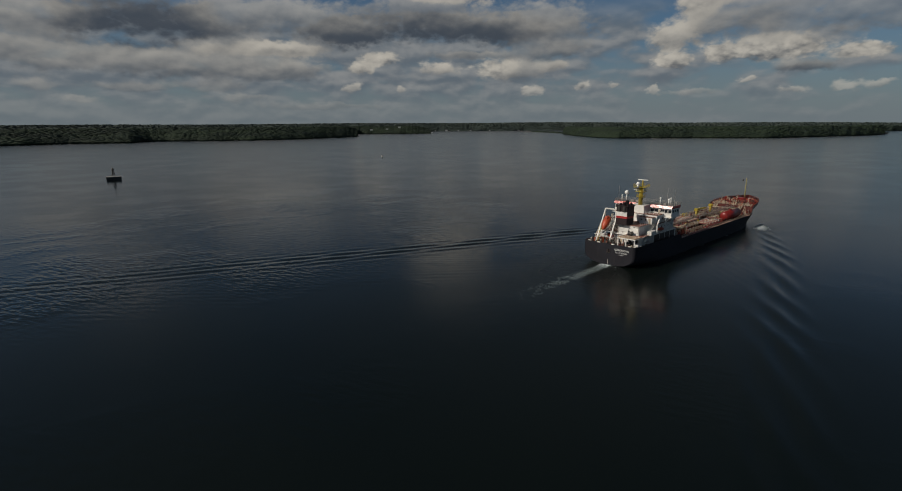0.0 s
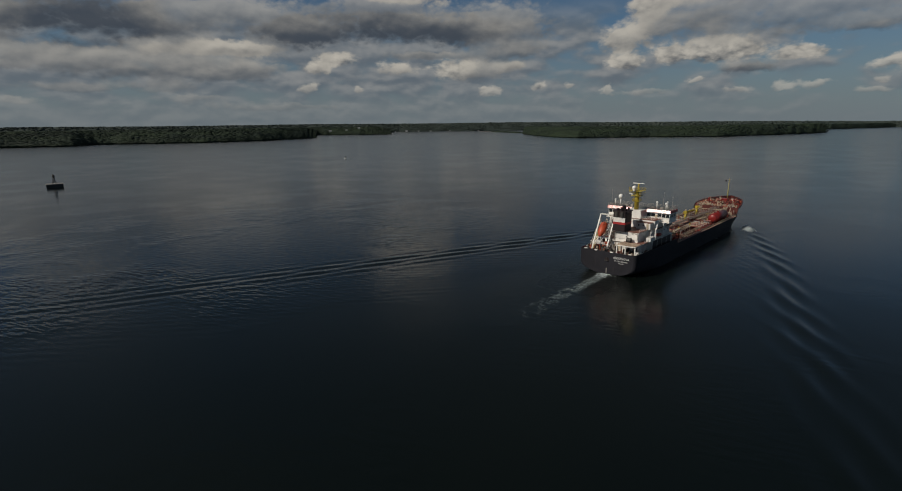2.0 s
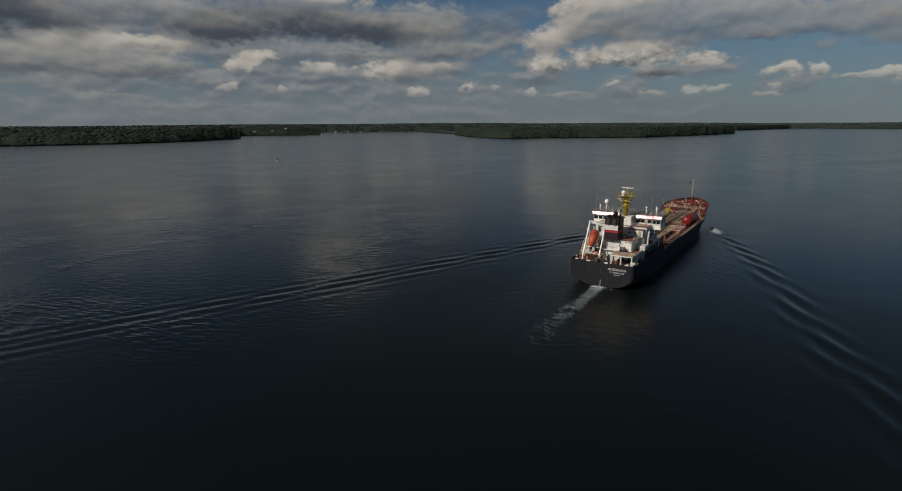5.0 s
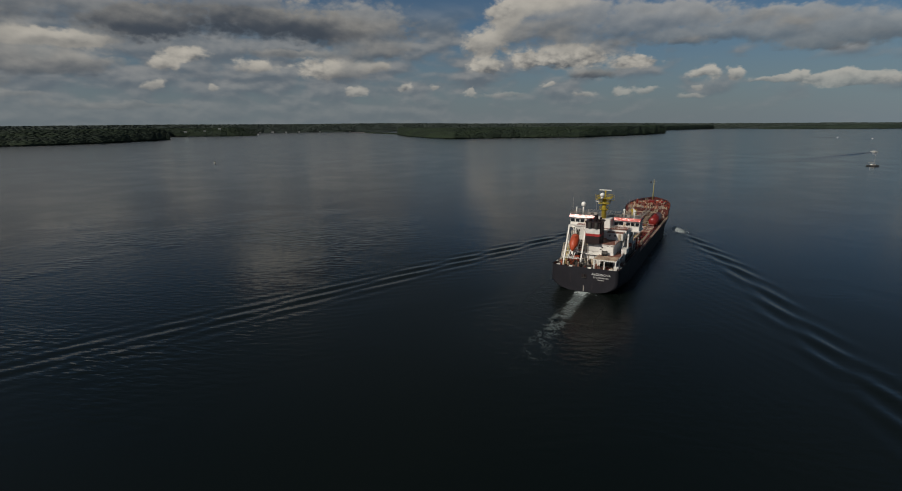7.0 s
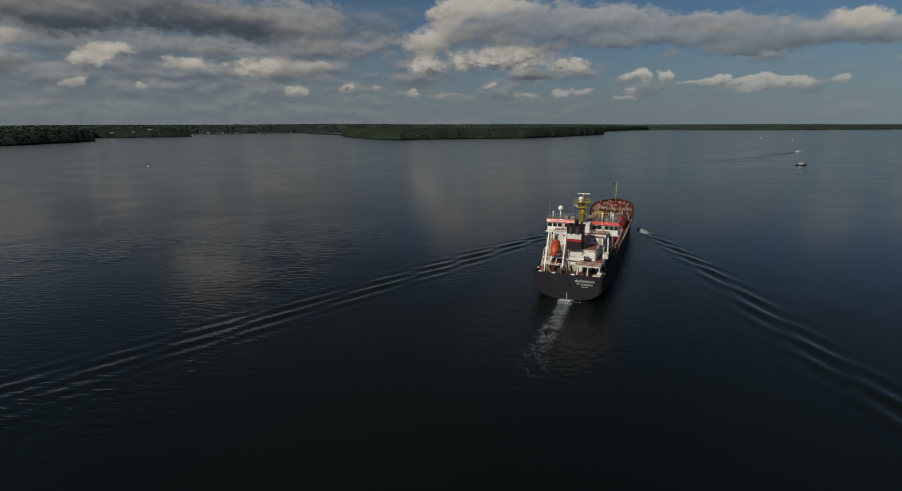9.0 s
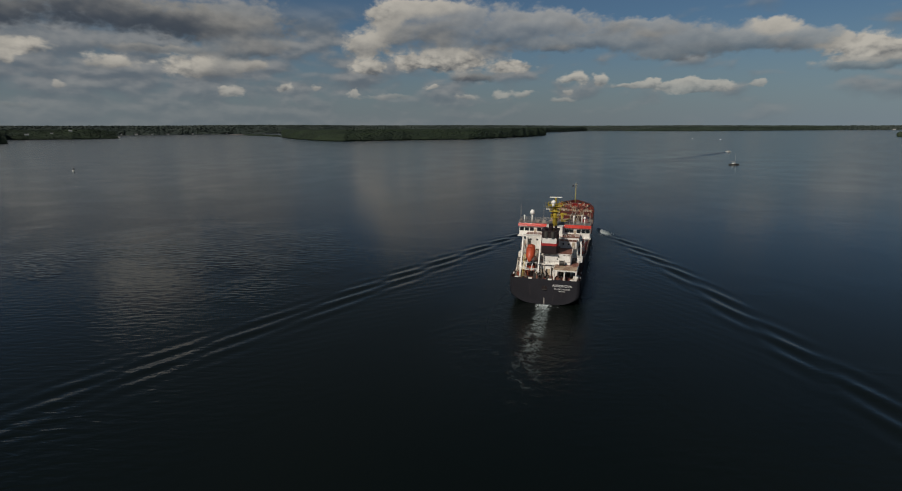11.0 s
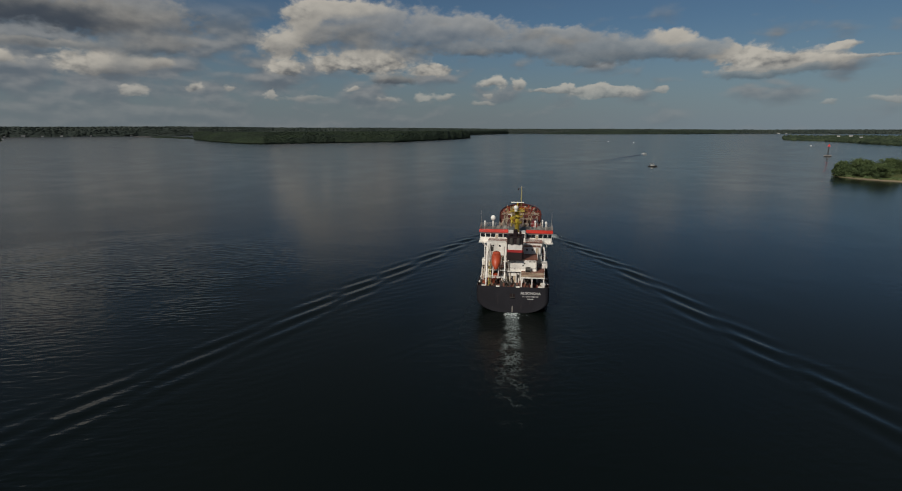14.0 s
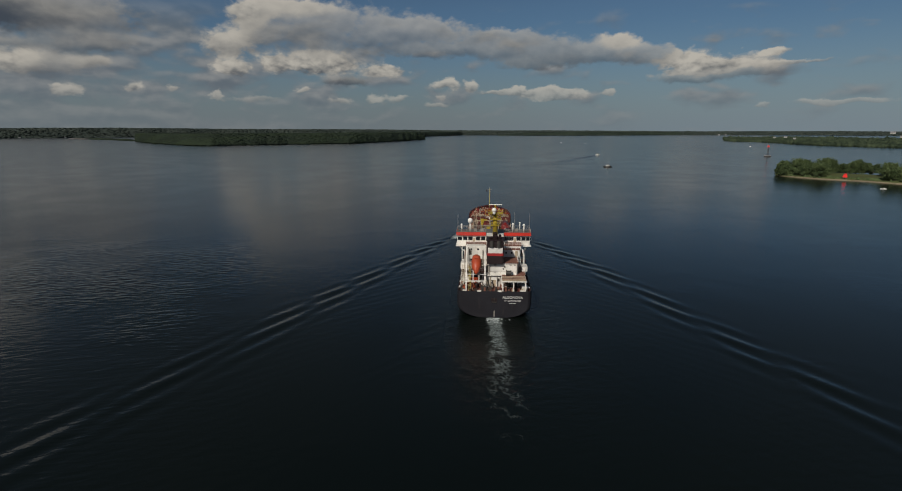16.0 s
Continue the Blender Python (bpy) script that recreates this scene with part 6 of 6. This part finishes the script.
def islet():
    front = along(ISLET, 6)
    way = front - EYE
    way /= np.hypot(*way.T)[:, None]
    front = front + np.cumsum(RNG.normal(0, 0.35, (len(front), 1)), 0) * way * 0.6
    f = np.linspace(0, 1, len(front))
    deep = 100 * np.clip(f * 5.0, 0.12, 1) ** 0.6
    cuts = np.array([0, 0.015, 0.05, 0.12, 0.3, 0.6, 0.9, 1.0])
    ups = np.array([-0.8, 0.5, 1.0, 1.8, 2.6, 2.8, 1.2, -0.8])
    grid = front[:, None] + way[:, None] * (deep[:, None] * cuts[None])[..., None]
    z = np.broadcast_to(ups[None], grid.shape[:2]) + np.where((ups > 0)[None], RNG.normal(0, 0.15, grid.shape[:2]), 0)
    v = np.concatenate([grid, z[..., None]], -1)
    r, c = v.shape[:2]
    i = (np.arange(r - 1)[:, None] * c + np.arange(c - 1)[None, :]).ravel()
    ob = raw("islet_ground", v.reshape(-1, 3), np.stack([i, i + 1, i + c + 1, i + c], 1), GRASS)
    tagged(ob, "grassy islet with a bare stony rim", "islet", kind="structure")
    # stony rim
    rim = np.concatenate([grid[:, 0:1] - way[:, None] * 1.2, grid[:, 1:2] + way[:, None] * 1.0], 1)
    zz = np.broadcast_to(np.array([-0.6, 0.95])[None], rim.shape[:2])
    v = np.concatenate([rim, zz[..., None]], -1)
    i = np.arange(len(rim) - 1) * 2
    ob = raw("islet_rim", v.reshape(-1, 3), np.stack([i, i + 1, i + 3, i + 2], 1), SHORE)
    tagged(ob, "pale bare shore of the islet", "shore", kind="structure")
    return front, way, deep


front, way, deep = islet()


def tree(x, y, z, tall, wide, seed):
    """A broadleaf tree: tapered trunk, limbs, and a crown of many leaf clumps."""
    t = thing("tree", "green broadleaf tree on the islet", "tree", "trees on the islet", at=(x, y, z))
    rg = np.random.default_rng(seed)
    bm = bmesh.new()
    rod(bm, (0, 0, -0.3), (0, 0, tall * 0.55), tall * 0.028, tall * 0.012, 8)
    tips = []
    for i in range(7):
        a = i * 2.4 + rg.uniform(0, 1)
        h0 = tall * rg.uniform(0.18, 0.45)
        tip = (math.cos(a) * wide * 0.55, math.sin(a) * wide * 0.55, h0 + tall * rg.uniform(0.18, 0.35))
        rod(bm, (0, 0, h0), tip, tall * 0.012, tall * 0.004, 6)
        tips.append(tip)
    part("trunk", bm, BARK, t)
    # clumps: centres of boughs, then small leaf facets round each
    cs = []
    for i in range(30):
        a, q = rg.uniform(0, 6.28), rg.uniform(0.05, 1) ** 0.5
        h = rg.uniform(0.14, 0.86)
        span = wide * (1 - abs(h - 0.45) ** 1.6 * 1.7) * q * 0.85
        cs.append((math.cos(a) * span, math.sin(a) * span, tall * h, wide * rg.uniform(0.18, 0.40)))
    vs, fs = [], []
    for cx, cy, cz, r in cs:
        n = 130
        d = rg.normal(0, 1, (n, 3))
        d /= np.linalg.norm(d, axis=1)[:, None]
        p = np.array((cx, cy, cz)) + d * r * rg.uniform(0.3, 1.45, (n, 1)) * np.array((1, 1, 0.85))
        e1 = rg.normal(0, 1, (n, 3)) * 0.34
        e2 = rg.normal(0, 1, (n, 3)) * 0.34
        base = sum(len(q) for q in vs)
        quad = np.stack([p - e1, p - e2, p + e1, p + e2], 1)
        vs.append(quad.reshape(-1, 3))
        fs.append(np.arange(n * 4).reshape(n, 4) + base)
    crown = raw("crown", np.concatenate(vs), np.concatenate(fs), LEAF)
    crown.parent = t
    tagged(crown, "leafy green crown")


rg = random.Random(5)
i = 1
while i < len(front) - 1:
    f = i / len(front)
    gap = 0.16 < f < 0.29
    for d in (0.12, 0.45, 0.75):
        if (gap and d < 0.7) or rg.random() < 0.12:
            continue
        k = deep[i] * (d + rg.uniform(-0.08, 0.08)) + (2.5 if not gap else 0)
        x, y = front[i] + way[i] * k + np.array((rg.uniform(-2, 2), rg.uniform(-2, 2)))
        tall = rg.uniform(9, 17) * (0.8 if i < 4 else 1)
        tree(float(x), float(y), 1.3 if d < 0.4 else 2.0, tall, tall * rg.uniform(0.46, 0.60), i * 7 + int(d * 10))
    i += rg.choice((1, 1, 2))
n = 900
a = RNG.integers(0, len(front) - 1, n)
spot = front[a] + way[a] * (deep[a] * RNG.uniform(0.06, 0.2, n) + 1.5)[:, None] + RNG.normal(0, 2, (n, 2))
keep = np.hypot(*(spot - np.array((345.0, 392.0))).T) > 9
spot, n = spot[keep], int(keep.sum())
crowns("undergrowth", np.column_stack([spot, np.full(n, 0.7)]), 0.95, LEAF, "low green bushes along the islet's shore", 0.4, tall=1.8, lift=0.7)


def daymark(x, y, z):
    t = thing("daymark_board", "bright red triangular daymark on a white post", "daymark", at=(x, y, z))
    bm = bmesh.new()
    for s in (-1.2, 1.2):
        rod(bm, (s, 0, -0.5), (s * 0.6, 0, 6.0), 0.16, seg=8)
    part("post", bm, GREY, t)
    bm = bmesh.new()
    a = [bm.verts.new(p) for p in ((-2.6, -0.2, 1.2), (2.6, -0.2, 1.2), (1.3, -0.2, 6.0), (-1.3, -0.2, 6.0))]
    b = [bm.verts.new((v.co.x, -0.05, v.co.z)) for v in a]
    bm.faces.new(a)
    bm.faces.new(b[::-1])
    for i in range(4):
        bm.faces.new((a[i], b[i], b[(i + 1) % 4], a[(i + 1) % 4]))
    bmesh.ops.recalc_face_normals(bm, faces=bm.faces[:])
    part("board", bm, SIGNAL, t, "bright red board")
    t.scale = (0.78, 0.78, 0.78)
    t.rotation_euler = (0, 0, math.atan2(-(x - EYE[0]), y - EYE[1]))


daymark(348, 398, 2.0)


# ---- houses on the far point ----
def house(x, y, z, w, d, h):
    t = thing("shore_house", "small white house among trees on the far shore", "house", "houses on the far shore", at=(x, y, z))
    t.rotation_euler = (0, 0, math.atan2(-(x - EYE[0]), y - EYE[1]))
    bm = bmesh.new()
    box(bm, -w / 2, w / 2, -d / 2, d / 2, 0, h)
    part("wall", bm, WALL, t)
    bm = bmesh.new()
    a = [bm.verts.new(p) for p in ((-w * .55, -d * .6, h), (-w * .55, d * .6, h), (-w * .55, 0, h + d * .45), (w * .55, -d * .6, h), (w * .55, d * .6, h), (w * .55, 0, h + d * .45))]
    for q in ((0, 2, 1), (3, 4, 5), (0, 3, 5, 2), (1, 2, 5, 4), (0, 1, 4, 3)):
        bm.faces.new([a[i] for i in q])
    part("roof", bm, ROOF, t)


for x, y, z, w in ((-2690, 1730, 18, 26), (-2620, 1800, 24, 20), (-2350, 1935, 3, 14), (-2560, 1850, 34, 24),
                   (1120, 1720, 6, 16), (1250, 1500, 12, 18), (1330, 1650, 20, 16),
                   (1010, 1790, 17, 13), (1040, 1776, 18, 16), (1000, 1650, 16, 12), (1425, 1820, 30, 24)):
    house(x, y, z, w * 0.6, w * 0.4, w * 0.16)
for bearing, w in ((51.0, 22), (50.4, 30), (48.6, 18), (47.4, 34), (46.1, 24), (44.8, 28), (42.7, 20), (39.6, 24), (-22.9, 26), (-23.5, 20)):
    out = EYE + 4636 * np.array((-math.sin(radians(bearing)), math.cos(radians(bearing))))
    house(float(out[0]), float(out[1]), -1.0, w * 0.6, w * 0.3, w * 0.16)


def breakwater(x0, y0, x1, y1):
    """A low stone mole with a pale cap and a few short piles."""
    d = Vector((x1 - x0, y1 - y0, 0))
    t = thing("breakwater", "low pale stone breakwater off the spit", "breakwater", at=(x0, y0, 0))
    t.rotation_euler = (0, 0, math.atan2(d.y, d.x))
    bm = bmesh.new()
    box(bm, 0, d.length, -4, 4, -2, 3.0, 0.6)
    part("mole", bm, CONCRETE, t)
    bm = bmesh.new()
    box(bm, 1, d.length - 1, -3, 3, 3.0, 3.8, 0.2)
    part("cap", bm, GREY, t, "pale weathered cap")
    for k in range(6):
        bm = bmesh.new()
        rod(bm, (d.length * (k + 0.5) / 6, -4.4, -2), (d.length * (k + 0.5) / 6, -4.4, 5.5), 0.5, seg=7)
        part("pile", bm, BARK, t)


breakwater(-2436, 2853, -2240, 2745)


# ---- wake of the motor cruiser: low ridges that trail behind it ----
def boat_wake(x0, y0, x1, y1, spread_, name):
    a, b = np.array((x0, y0), float), np.array((x1, y1), float)
    d = b - a
    long = np.hypot(*d)
    d /= long
    side = np.array((-d[1], d[0]))
    u, v = np.linspace(0, 1, 160), np.linspace(-1, 1, 31)
    uu, vv = np.meshgrid(u, v, indexing="ij")
    half = 1.5 + spread_ * uu
    p = a + d * (uu * long)[..., None] + side * (vv * half)[..., None]
    h = 0.42 * np.sin(vv * 9 + uu * 40) * (1 - uu) ** 0.7 * (1 - vv ** 2) + 0.06
    h = np.where(np.abs(vv) > 0.97, -0.1, h)
    i = (np.arange(159)[:, None] * 31 + np.arange(30)[None, :]).ravel()
    ob = raw(name, np.concatenate([p, h[..., None]], -1).reshape(-1, 3), np.stack([i, i + 31, i + 32, i + 1], 1), WATER, True)
    tagged(ob, "dark ruffled wake behind a motor boat", "wake", kind="structure")


boat_wake(214, 900, 92, 632, 24, "boat_wake")
boat_wake(340, 1688, 310, 1600, 5, "boat_wake")
boat_wake(280, 1845, 215, 1760, 5, "boat_wake")
